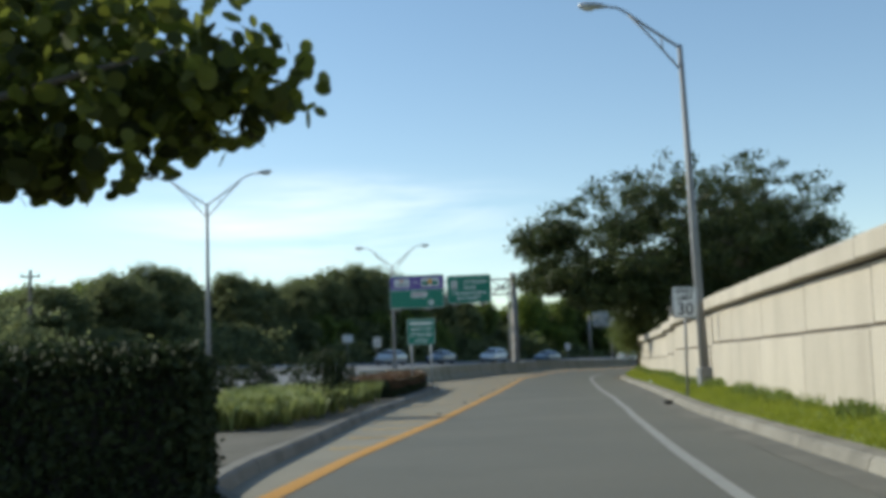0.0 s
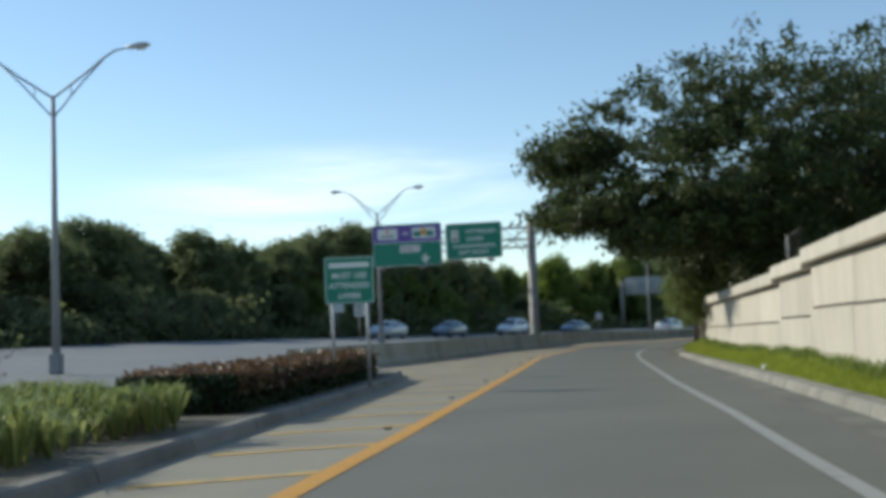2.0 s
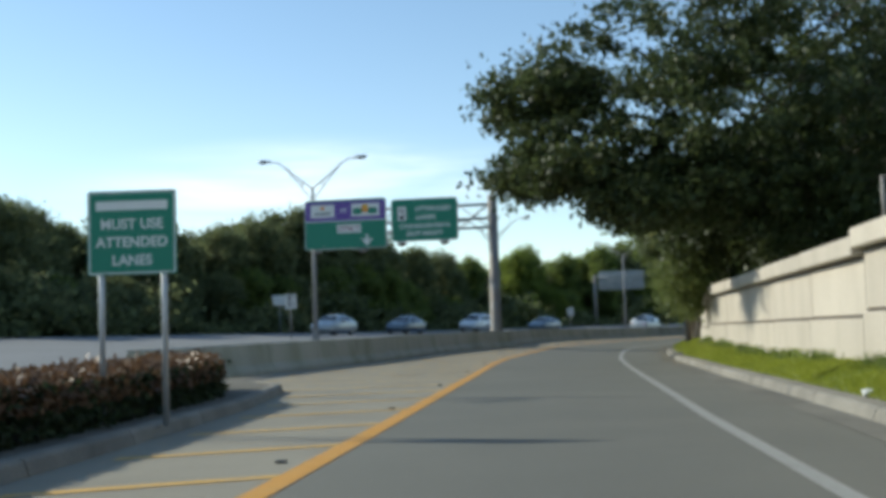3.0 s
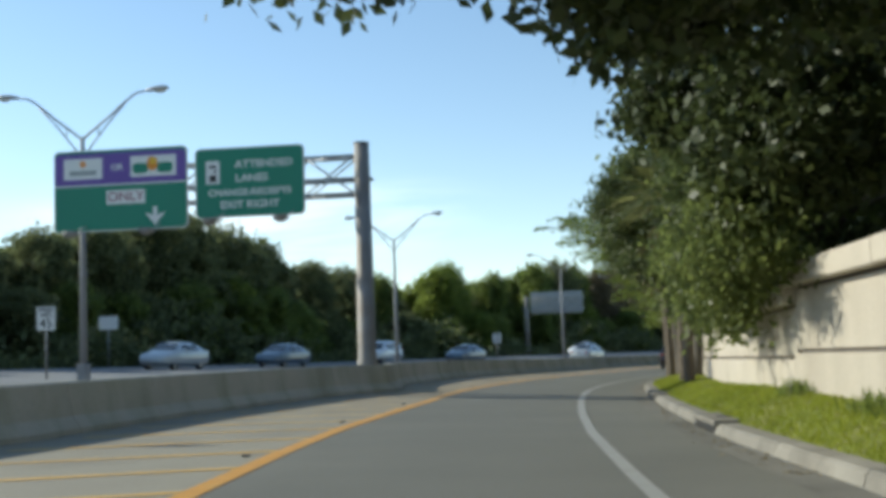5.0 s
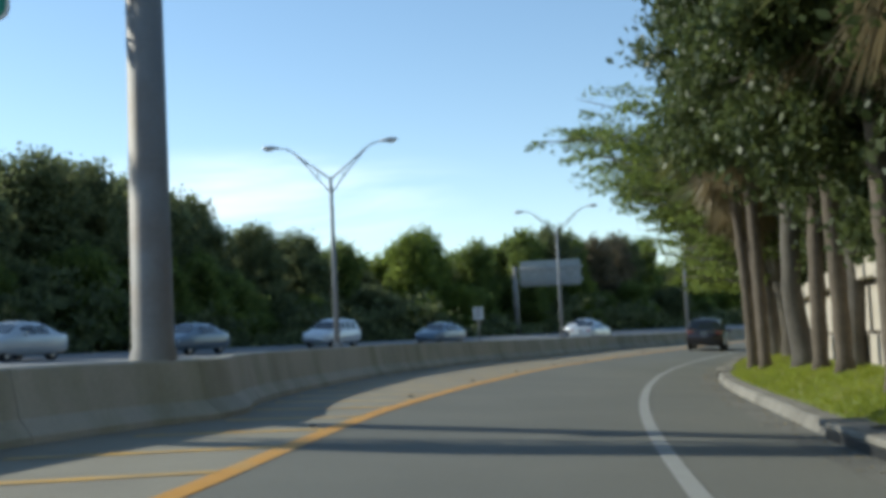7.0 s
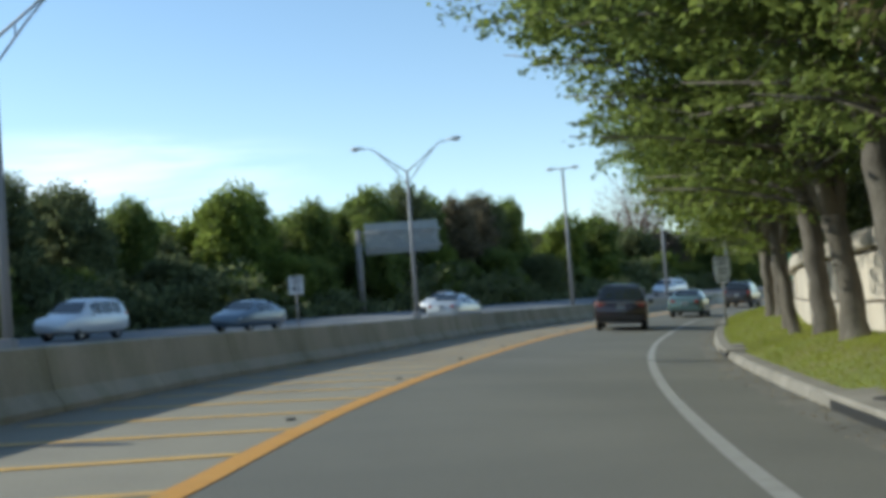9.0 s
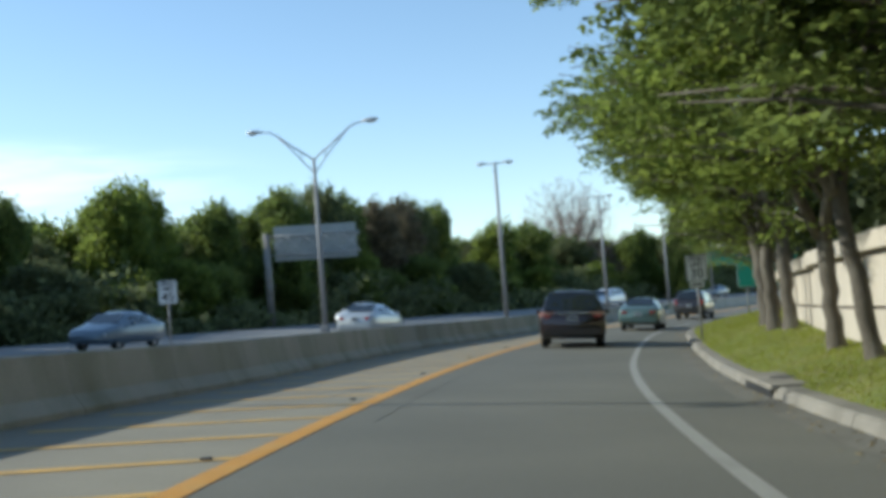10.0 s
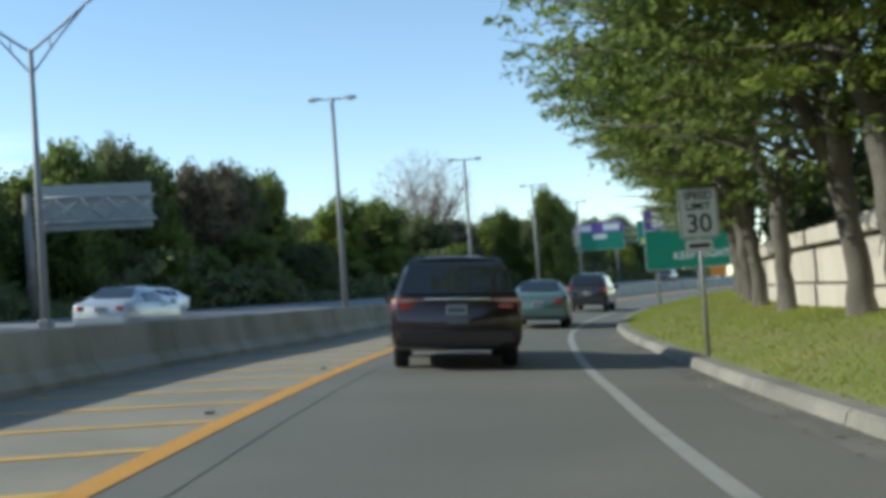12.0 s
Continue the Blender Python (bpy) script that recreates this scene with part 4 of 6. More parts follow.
def vehicle(name, m, paint, secs, wheels, wheel_r, label, glass, tail, plate_z, low_trim, category="car", group="", spoiler=False, headlamps=True):
    """secs: rows of y, half width, underside, belt, top, half width at the top, from the rear bumper forwards."""
    root = holder(name, m, label, category, group)
    bm = bmesh.new()
    rings = []
    for y, hw, zb, belt, top, hwt in secs:
        rings.append([bm.verts.new((x, y, z)) for x, z in ring_points(hw, zb, belt, top, hwt)])
    n = len(rings[0])
    for a, b in zip(rings, rings[1:]):
        for k in range(n):
            bm.faces.new((a[k], b[k], b[(k + 1) % n], a[(k + 1) % n]))
    bm.faces.new(rings[0][::-1])
    bm.faces.new(rings[-1])
    bmesh.ops.recalc_face_normals(bm, faces=bm.faces[:])
    bmesh.ops.bevel(bm, geom=[e for e in bm.edges if e.calc_face_angle(0) > 0.6], offset=0.025, segments=2, affect="EDGES")
    body = part("body", bm, paint, root, "", True)
    # glass laid just proud of the body: rear window, windscreen, side windows
    def cut(y):
        for a, b in zip(secs, secs[1:]):
            if a[0] <= y <= b[0]:
                k = (y - a[0]) / (b[0] - a[0])
                return [p + (q - p) * k for p, q in zip(a, b)]
    for gname, y0, y1, w0, w1 in glass["ends"]:
        g = bmesh.new()
        rows = []
        sgn = -1 if gname == "rear_window" else 1
        for k in range(5):
            y = y0 + (y1 - y0) * k / 4
            s = cut(y)
            w = w0 + (w1 - w0) * k / 4
            rows.append([g.verts.new((w * u, y + sgn * 0.022, s[4] + 0.03)) for u in (-1, -0.6, 0, 0.6, 1)])
        for r, q in zip(rows, rows[1:]):
            for k in range(4):
                g.faces.new((r[k], r[k + 1], q[k + 1], q[k]))
        part(gname, g, CAR_GLASS, root, "dark tinted glass", True)
    for y0, y1 in glass["sides"]:
        for sx in (-1, 1):
            g = bmesh.new()
            lo, hi = [], []
            for k in range(4):
                y = y0 + (y1 - y0) * k / 3
                s = cut(y)
                zl, zh = s[3] + 0.05, max(s[4] - 0.15, s[3] + 0.08)
                def side_x(z):
                    f = (z - s[3] - 0.01) / max(s[4] - 0.12 - s[3] - 0.01, 0.05)
                    return (s[1] - 0.045) + ((s[5] + 0.035) - (s[1] - 0.045)) * f + 0.008
                lo.append(g.verts.new((sx * side_x(zl), y, zl)))
                hi.append(g.verts.new((sx * side_x(zh), y, zh)))
            for k in range(3):
                g.faces.new((lo[k], lo[k + 1], hi[k + 1], hi[k]))
            part("side_window", g, CAR_GLASS, root, "dark tinted glass", True)
    hw = secs[1][1]
    for sx in (-1, 1):
        for wx, z0, z1, mat, dx, inner in tail:
            # a lens that narrows towards the middle of the car and wraps round its corner
            b2 = bmesh.new()
            y = secs[0][0]
            xo, xi = hw - dx, hw - dx - wx
            zm, hh = z1 - (z1 - z0) * 0.35, (z1 - z0) * inner
            plan = [(xo + 0.012, y + 0.30, z0 + 0.03, z1 - 0.01), (xo - 0.01, y + 0.10, z0, z1), (xo - 0.07, y + 0.015, z0, z1), (xi + wx * 0.45, y - 0.012, z0 + 0.012, z1), (xi, y - 0.004, zm - hh * 0.6, zm + hh * 0.4)]
            rows = [[b2.verts.new((sx * x, yy, za)) for za in (a, (a + b) / 2, b)] for x, yy, a, b in plan]
            back = [[b2.verts.new((sx * (x - 0.03), yy + 0.06, za)) for za in (a, (a + b) / 2, b)] for x, yy, a, b in plan]
            for g, other in ((rows, 1), (back, -1)):
                for r, q in zip(g, g[1:]):
                    for k in range(2):
                        b2.faces.new((r[k], q[k], q[k + 1], r[k + 1]))
            for k in (0, 2):
                for i in range(4):
                    b2.faces.new((rows[i][k], rows[i + 1][k], back[i + 1][k], back[i][k]))
            for i in (0, 4):
                for k in range(2):
                    b2.faces.new((rows[i][k], rows[i][k + 1], back[i][k + 1], back[i][k]))
            bmesh.ops.recalc_face_normals(b2, faces=b2.faces[:])
            part("tail_lamp", b2, mat, root, "red tail lamp" if mat is TAIL_RED else "pale upper lens of the tail lamp")
    b2 = bmesh.new()
    box(b2, (0, secs[0][0] - 0.012, plate_z), (0.31, 0.02, 0.16), 0.005)
    pl = part("number_plate", b2, PLATE, root, "white number plate")
    b2 = bmesh.new()
    box(b2, (0, secs[0][0] - 0.024, plate_z), (0.24, 0.006, 0.06), 0.0)
    part("bar", b2, PLATE_BAR, pl)
    for z, h, w, mat, pname in low_trim:
        b2 = bmesh.new()
        box(b2, (0, secs[0][0] - 0.01, z), (w, 0.09, h), 0.02)
        part(pname, b2, mat, root)
    if spoiler:
        y, w, top = secs[3][0], secs[3][5], secs[3][4]
        b2 = bmesh.new()
        rows = []
        for k in range(9):
            u = k / 4 - 1
            x, drop = u * (w - 0.02), 0.05 * abs(u) ** 3
            rows.append([b2.verts.new((x, yy, zz - drop)) for yy, zz in ((y + 0.12, top + 0.012), (y - 0.10, top + 0.005), (y - 0.17, top - 0.035), (y - 0.10, top - 0.055), (y + 0.10, top - 0.05))])
        for r, q in zip(rows, rows[1:]):
            for k in range(5):
                b2.faces.new((r[k], q[k], q[(k + 1) % 5], r[(k + 1) % 5]))
        b2.faces.new(rows[0])
        b2.faces.new(rows[-1][::-1])
        bmesh.ops.recalc_face_normals(b2, faces=b2.faces[:])
        part("spoiler", b2, paint, root, "", True)
    if headlamps:
        fy, fw, fz = secs[-2][0], secs[-2][1], secs[-2][3]
        for sx in (-1, 1):
            b2 = bmesh.new()
            box(b2, (sx * (fw - 0.26), fy + 0.06, fz - 0.14), (0.36, 0.20, 0.13), 0.03)
            part("headlamp", b2, HEAD_CLEAR, root, "clear headlamp")
    for sx in (-1, 1):
        b2 = bmesh.new()
        s = cut(glass["sides"][-1][1])
        box(b2, (sx * (s[1] + 0.10), glass["sides"][-1][1] - 0.05, s[3] + 0.07), (0.20, 0.09, 0.15), 0.03)
        part("mirror", b2, paint, root)
    for wy in wheels:
        for sx in (-1, 1):
            b2 = bmesh.new()
            prof = [(-0.11, 0.66), (-0.115, 0.90), (-0.085, 1.0), (0.085, 1.0), (0.115, 0.90), (0.11, 0.66)]
            rr = []
            for k in range(24):
                a = k * math.tau / 24
                rr.append([b2.verts.new((u, wheel_r * r * math.cos(a), wheel_r * r * math.sin(a))) for u, r in prof])
            for k in range(24):
                p, q = rr[k], rr[(k + 1) % 24]
                for j in range(5):
                    b2.faces.new((p[j], q[j], q[j + 1], p[j + 1]))
            bmesh.ops.recalc_face_normals(b2, faces=b2.faces[:])
            bmesh.ops.translate(b2, vec=(sx * (hw - 0.135), wy, wheel_r), verts=b2.verts[:])
            ty = part("tyre", b2, TYRE, root, "black tyre", True)
            b2 = bmesh.new()
            bmesh.ops.create_cone(b2, cap_ends=True, segments=20, radius1=wheel_r * 0.68, radius2=wheel_r * 0.68, depth=0.16, matrix=Matrix.Translation((sx * (hw - 0.135), wy, wheel_r)) @ Matrix.Rotation(radians(90), 4, "Y"))
            part("rim", b2, RIM, ty, "alloy rim")
    b2 = bmesh.new()
    box(b2, (0, (secs[0][0] + secs[-1][0]) / 2, secs[1][2] + 0.03), (hw * 1.7, secs[-1][0] - 0.5, 0.12), 0.02)
    part("underbody", b2, TRIM_BLACK, root, "black underbody")
    for wy in wheels:
        for sx in (-1, 1):
            b2 = bmesh.new()
            box(b2, (sx * (hw - 0.16), wy, wheel_r + 0.12), (0.26, wheel_r * 2.25, wheel_r * 1.15), 0.04)
            part("wheel_arch", b2, TRIM_BLACK, root, "dark wheel arch")
    return root


VAN = [(0.0, 0.95, 0.42, 1.02, 1.06, 0.86), (0.10, 0.985, 0.34, 1.04, 1.18, 0.86), (0.34, 1.0, 0.30, 1.06, 1.58, 0.77), (0.52, 1.0, 0.30, 1.06, 1.70, 0.73), (1.3, 1.005, 0.24, 1.06, 1.74, 0.73),
       (2.9, 1.0, 0.24, 1.03, 1.72, 0.77), (3.35, 0.99, 0.24, 1.02, 1.62, 0.75), (4.15, 0.97, 0.24, 1.0, 1.08, 0.72), (4.85, 0.90, 0.28, 0.86, 0.90, 0.70), (5.15, 0.72, 0.34, 0.70, 0.74, 0.6)]
SEDAN = [(0.0, 0.80, 0.38, 0.86, 0.92, 0.7), (0.08, 0.86, 0.30, 0.90, 0.98, 0.7), (0.55, 0.89, 0.26, 0.94, 1.02, 0.66), (0.70, 0.90, 0.24, 0.94, 1.08, 0.62), (1.30, 0.90, 0.22, 0.94, 1.40, 0.58),
         (2.3, 0.90, 0.22, 0.92, 1.44, 0.58), (2.75, 0.90, 0.22, 0.91, 1.36, 0.57), (3.45, 0.89, 0.22, 0.90, 0.97, 0.6), (4.35, 0.83, 0.26, 0.74, 0.80, 0.6), (4.65, 0.66, 0.32, 0.62, 0.66, 0.5)]
SUV = [(0.0, 0.84, 0.46, 0.98, 1.02, 0.76), (0.08, 0.88, 0.38, 1.0, 1.12, 0.76), (0.32, 0.90, 0.32, 1.02, 1.56, 0.70), (0.5, 0.91, 0.30, 1.02, 1.64, 0.68), (1.2, 0.91, 0.28, 1.02, 1.68, 0.68),
       (2.3, 0.91, 0.28, 1.0, 1.66, 0.67), (2.7, 0.91, 0.28, 0.99, 1.56, 0.66), (3.4, 0.89, 0.28, 0.97, 1.04, 0.64), (4.2, 0.83, 0.32, 0.84, 0.90, 0.6), (4.5, 0.66, 0.38, 0.70, 0.74, 0.5)]
VAN_GLASS = {"ends": [("rear_window", 0.045, 0.47, 0.87, 0.66), ("windscreen", 3.45, 4.10, 0.70, 0.80)], "sides": [(0.62, 1.5), (1.6, 2.5), (2.6, 3.5)]}
SEDAN_GLASS = {"ends": [("rear_window", 0.72, 1.27, 0.60, 0.54), ("windscreen", 2.82, 3.40, 0.54, 0.66)], "sides": [(1.05, 1.85), (1.95, 2.95)]}
SUV_GLASS = {"ends": [("rear_window", 0.10, 0.45, 0.68, 0.60), ("windscreen", 2.78, 3.35, 0.58, 0.70)], "sides": [(0.6, 1.2), (1.28, 1.95), (2.03, 2.9)]}
VAN_TAIL = [(0.36, 0.90, 1.00, TAIL_RED, 0.0, 0.5), (0.47, 1.003, 1.075, TAIL_AMBER, 0.01, 0.35)]
SEDAN_TAIL = [(0.34, 0.74, 0.88, TAIL_RED, 0.03, 0.6)]
SUV_TAIL = [(0.17, 0.84, 1.10, TAIL_RED, 0.02, 0.8)]


def on_road(x, y, turn):
    q, d = station(x, y)
    p = at(q, d)
    a, b = at(q, d - 0.7), at(q, d + 0.7)
    roll = math.degrees(math.atan2(a.z - b.z, 1.4))
    return Matrix.Translation((x, y, p.z)) @ pose(0, 0, 0, 0, 0, turn) @ pose(0, 0, 0, 0, roll, 0)


vehicle("minivan", on_road(25.0, 129.0, -21), PAINT_MAROON, VAN, (1.05, 4.05), 0.345, "dark maroon minivan with black glass on the ramp lane", VAN_GLASS, VAN_TAIL, 0.90,
        [(0.50, 0.20, 1.70, PAINT_MAROON, "bumper"), (0.385, 0.07, 1.30, TRIM_BLACK, "bumper_trim"), (1.062, 0.035, 1.02, CHROME, "chrome_strip"), (0.66, 0.025, 1.5, TRIM_BLACK, "hatch_seam")], spoiler=True)
vehicle("sedan", on_road(33.4, 143.2, -30), PAINT_GREEN, SEDAN, (0.95, 3.65), 0.315, "pale grey-green sedan on the ramp lane", SEDAN_GLASS, SEDAN_TAIL, 0.72,
        [(0.47, 0.20, 1.55, PAINT_GREEN, "bumper"), (0.36, 0.06, 1.2, TRIM_BLACK, "bumper_trim")])
vehicle("sport_utility_car", on_road(43.0, 157.7, -36), PAINT_DARK, SUV, (0.85, 3.45), 0.35, "dark grey sport utility car on the ramp lane", SUV_GLASS, SUV_TAIL, 0.80,
        [(0.52, 0.22, 1.5, TRIM_BLACK, "bumper")])


def highway_car(y, lane, shape, paint, label, toward=False):
    p = at(y, highway_d(y) - lane)
    m = on_road(p.x, p.y, heading(y)) @ pose(0, 0, 0, 0, 0, 180 if toward else 0)
    secs, gl, tail, wheels, wr = {"sedan": (SEDAN, SEDAN_GLASS, SEDAN_TAIL, (0.95, 3.65), 0.315), "suv": (SUV, SUV_GLASS, SUV_TAIL, (0.85, 3.45), 0.35), "van": (VAN, VAN_GLASS, VAN_TAIL, (1.05, 4.05), 0.345)}[shape]
    vehicle("highway_" + {"sedan": "sedan", "suv": "sport_utility_car", "van": "minivan"}[shape], m, paint, secs, wheels, wr, label, gl, tail, 0.8, [(0.48, 0.2, 1.5, paint, "bumper")], "car", "cars on the highway")


highway_car(105.6, 16.0, "sedan", PAINT_SILVER, "silver sedan coming along the highway", True)
highway_car(116.0, 15.5, "sedan", PAINT_BLUE, "blue-grey sedan coming along the highway", True)
highway_car(129.0, 16.0, "suv", PAINT_WHITE, "white sport utility car coming along the highway", True)
highway_car(135.5, 12.5, "sedan", PAINT_BLUE, "blue-grey sedan coming along the highway", True)
highway_car(140.5, 6.0, "sedan", PAINT_SILVER, "silver sedan driving along the highway beside the barrier")
highway_car(160.0, 16.0, "sedan", PAINT_WHITE, "white sedan coming along the highway", True)
highway_car(190, 14.0, "van", PAINT_WHITE, "white van coming along the highway", True)
highway_car(214, 16.0, "sedan", PAINT_BLUE, "blue-grey sedan coming along the highway", True)
highway_car(232, 14.0, "suv", PAINT_DARK, "dark sport utility car coming along the highway", True)

# ---- trees and planting ----
def polys(name, v, mats):
    """One mesh of loose polygons from an array of shape (n, k, 3)."""
    v = np.ascontiguousarray(v, dtype=np.float32)
    n, k = v.shape[:2]
    me = bpy.data.meshes.new(name)
    me.vertices.add(n * k)
    me.vertices.foreach_set("co", v.ravel())
    me.loops.add(n * k)
    me.loops.foreach_set("vertex_index", np.arange(n * k, dtype=np.int32))
    me.polygons.add(n)
    me.polygons.foreach_set("loop_start", np.arange(0, n * k, k, dtype=np.int32))
    me.update(calc_edges=True)
    for m in (mats if isinstance(mats, (list, tuple)) else [mats]):
        me.materials.append(m)
    return me


def clump_centres(rng, lobes, per_lobe, inner=0.45):
    out = []
    for cx, cy, cz, rx, ry, rz in lobes:
        u = rng.normal(size=(per_lobe, 3))
        u /= np.linalg.norm(u, axis=1, keepdims=True)
        r = inner + (1.05 - inner) * rng.random(per_lobe) ** 0.6
        out.append(np.array([cx, cy, cz]) + u * r[:, None] * np.array([rx, ry, rz]))
    return np.concatenate(out)


def leaves_round(rng, centres, per, spread, size, aspect=0.55, droop=0.0):
    """Leaves in flat sprays that point outwards from the crown's middle."""
    c = np.repeat(centres, per, 0)
    s = np.repeat(rng.uniform(0.5, 1.25, len(centres)), per)[:, None] * spread
    out = centres - centres.mean(0)
    out[:, 2] *= 0.6
    out = out / (np.linalg.norm(out, axis=1, keepdims=True) + 1e-6) + rng.normal(size=centres.shape) * np.array([0.5, 0.5, 0.22])
    out = np.repeat(out / (np.linalg.norm(out, axis=1, keepdims=True) + 1e-6), per, 0)
    c = c + np.clip(rng.normal(size=c.shape), -1.7, 1.7) * s * np.array([0.62, 0.62, 0.40]) + out * rng.uniform(-1.0, 1.5, (len(c), 1)) * s
    return leaf_quads(rng, c, size, aspect, droop)


def tree(name, m, lobes, per_lobe, per_clump, spread, leaf, mats, bark, trunk, label, category="tree", group="", seed=1, stems=1, limb_r=0.5, droop=0.15, twigs=4):
    """trunk: height of the fork and radius at the foot. Lobes are ellipsoids of the crown in the tree's own space."""
    rng = np.random.default_rng(seed)
    rnd = random.Random(seed)
    root = holder(name, m, label, category, group)
    fork, rad = trunk
    cs = clump_centres(rng, lobes, per_lobe)
    v = leaves_round(rng, cs, per_clump, spread, leaf, 0.55, droop)
    crown = new("crown", polys("crown", v, mats))
    crown.parent = root
    bm = bmesh.new()
    ends = []
    for k in range(stems):
        a = k * math.tau / stems + rnd.uniform(-0.4, 0.4)
        off = 0 if stems == 1 else rad * 1.3
        foot = Vector((off * math.cos(a), off * math.sin(a), -0.15))
        lean = Vector((rnd.uniform(-0.08, 0.22) + 0.25 * math.cos(a) * (stems > 1), rnd.uniform(-0.15, 0.15) + 0.25 * math.sin(a) * (stems > 1), 0))
        top = foot + Vector((0, 0, fork)) + lean
        r = rad if stems == 1 else rad * 0.72
        mid = foot.lerp(top, 0.5) + Vector((rnd.uniform(-0.1, 0.1), rnd.uniform(-0.1, 0.1), 0))
        path, radii = [], []
        for i in range(9):
            g = i / 8
            base = foot.lerp(mid, g * 2) if g < 0.5 else mid.lerp(top, g * 2 - 1)
            path.append(base + Vector((rnd.uniform(-0.22, 0.22) * r, rnd.uniform(-0.22, 0.22) * r, 0)) * (0 < i < 8))
            radii.append(r * (0.78 + 0.22 * (1 - g) + 0.45 * math.exp(-g * 9)) * rnd.uniform(0.92, 1.10))
        tube(bm, path, radii, 11)
        ends.append((top, r * 0.74))
    part("trunk", bm, bark, root, "", True)
    bm = bmesh.new()
    for i, (cx, cy, cz, rx, ry, rz) in enumerate(lobes):
        top, r = ends[i % len(ends)]
        tip = Vector((cx, cy, cz))
        bend = top.lerp(tip, 0.5) + Vector((rnd.uniform(-0.4, 0.4), rnd.uniform(-0.4, 0.4), 0.35))
        lr = r * limb_r
        tube(bm, [top - Vector((0, 0, 0.25)), top.lerp(bend, 0.5), bend, bend.lerp(tip, 0.6), tip], [lr, lr * 0.85, lr * 0.66, lr * 0.45, lr * 0.25], 7)
        for _ in range(twigs):
            q = tip + Vector((rnd.uniform(-1, 1) * rx, rnd.uniform(-1, 1) * ry, rnd.uniform(-0.7, 0.8) * rz)) * 0.85
            s = bend.lerp(tip, rnd.uniform(0.2, 0.9))
            tube(bm, [s, s.lerp(q, 0.5) + Vector((0, 0, 0.15)), q], [lr * 0.32, lr * 0.22, lr * 0.08], 5)
    part("branchwork", bm, bark, root, "", True)
    return root


def on_ground(x, y, lift=0.12, turn=0.0):
    return pose(x, y, surf(*station(x, y)) + lift, 0, 0, turn)


def on_verge(q, d, turn=0.0):
    return Matrix.Translation(at(q, d, verge_lift(q, d) - 0.05)) @ pose(0, 0, 0, 0, 0, turn)


# the large dark tree behind the wall
tree("broadleaf_tree", pose(14.6, 63.0, 1.9), [(-9.45, -3.4, 5.3, 1.6, 1.7, 0.8), (-9.4, -4.2, 3.22, 1.75, 2.0, 0.6), (-8.0, -4.6, 3.62, 2.3, 2.3, 1.1), (-6.2, -4.6, 2.5, 2.2, 2.3, 0.9), (-7.4, -5.4, 2.3, 1.3, 1.4, 0.5), (-5.0, 3.0, 2.9, 0.8, 0.9, 0.5), (-4.2, 1.0, 1.9, 1.2, 1.8, 0.9), (-3.5, -5.0, 2.4, 2.4, 2.4, 1.0), (-6.0, -3.5, 6.5, 3.4, 3.4, 1.7), (-3, -4, 6.9, 4.0, 4.0, 2.1), (-1, 1, 7.2, 4.0, 3.6, 2.1), (1.6, -3, 7.3, 3.8, 4.2, 2.1),
      (3.4, 0, 5.8, 2.8, 3.6, 1.9), (3.6, 3, 4.4, 2.6, 3.4, 1.9), (2, 3, 6.2, 3.6, 3.8, 2.0), (-5.0, -6.0, 4.4, 3.2, 3.0, 1.5), (0, -6.5, 4.4, 3.8, 3.0, 1.9), (3.0, -5.0, 4.2, 3.0, 3.0, 2.0), (0, 0, 3.8, 4.6, 4.4, 1.9), (-3.0, 0.5, 3.6, 3.0, 3.2, 1.5), (3.4, -3, 3.0, 2.8, 3.2, 1.9), (-1.5, -3.5, 1.6, 3.0, 2.6, 1.2)],
     74, 84, 0.42, 0.10, LEAF_DARK, BARK, (3.2, 0.42), "large spreading dark green tree behind the wall", seed=3, stems=2)
# the light tree that hangs over the wall
tree("hanging_tree", pose(14.5, 68.5, 1.9), [(-4.7, -3.7, 0.9, 0.7, 1.0, 0.8), (-4.4, -2.1, 0.7, 0.7, 1.0, 0.8), (-4.0, -0.5, 0.5, 0.7, 1.0, 0.8), (-3.8, 1.0, 0.5, 0.7, 1.0, 0.8), (-3.3, 1.9, 0.4, 0.5, 0.7, 0.7), (-3.9, -2.8, 2.1, 0.9, 1.5, 1.0), (-3.3, 0.2, 2.0, 0.9, 1.5, 1.0), (-2.8, 1.9, 1.9, 0.8, 0.9, 0.9),
      (-2.6, -2.6, 3.4, 1.3, 1.9, 1.2), (-2.2, 0.6, 3.3, 1.3, 1.9, 1.2), (0.8, -1.0, 5.0, 2.2, 2.8, 1.6), (1.0, 2.6, 4.8, 2.0, 2.0, 1.5)],
     56, 116, 0.34, 0.064, LEAF_OLIVE, BARK, (2.4, 0.25), "mid green tree hanging over the retaining wall", seed=5, stems=2, droop=0.5)

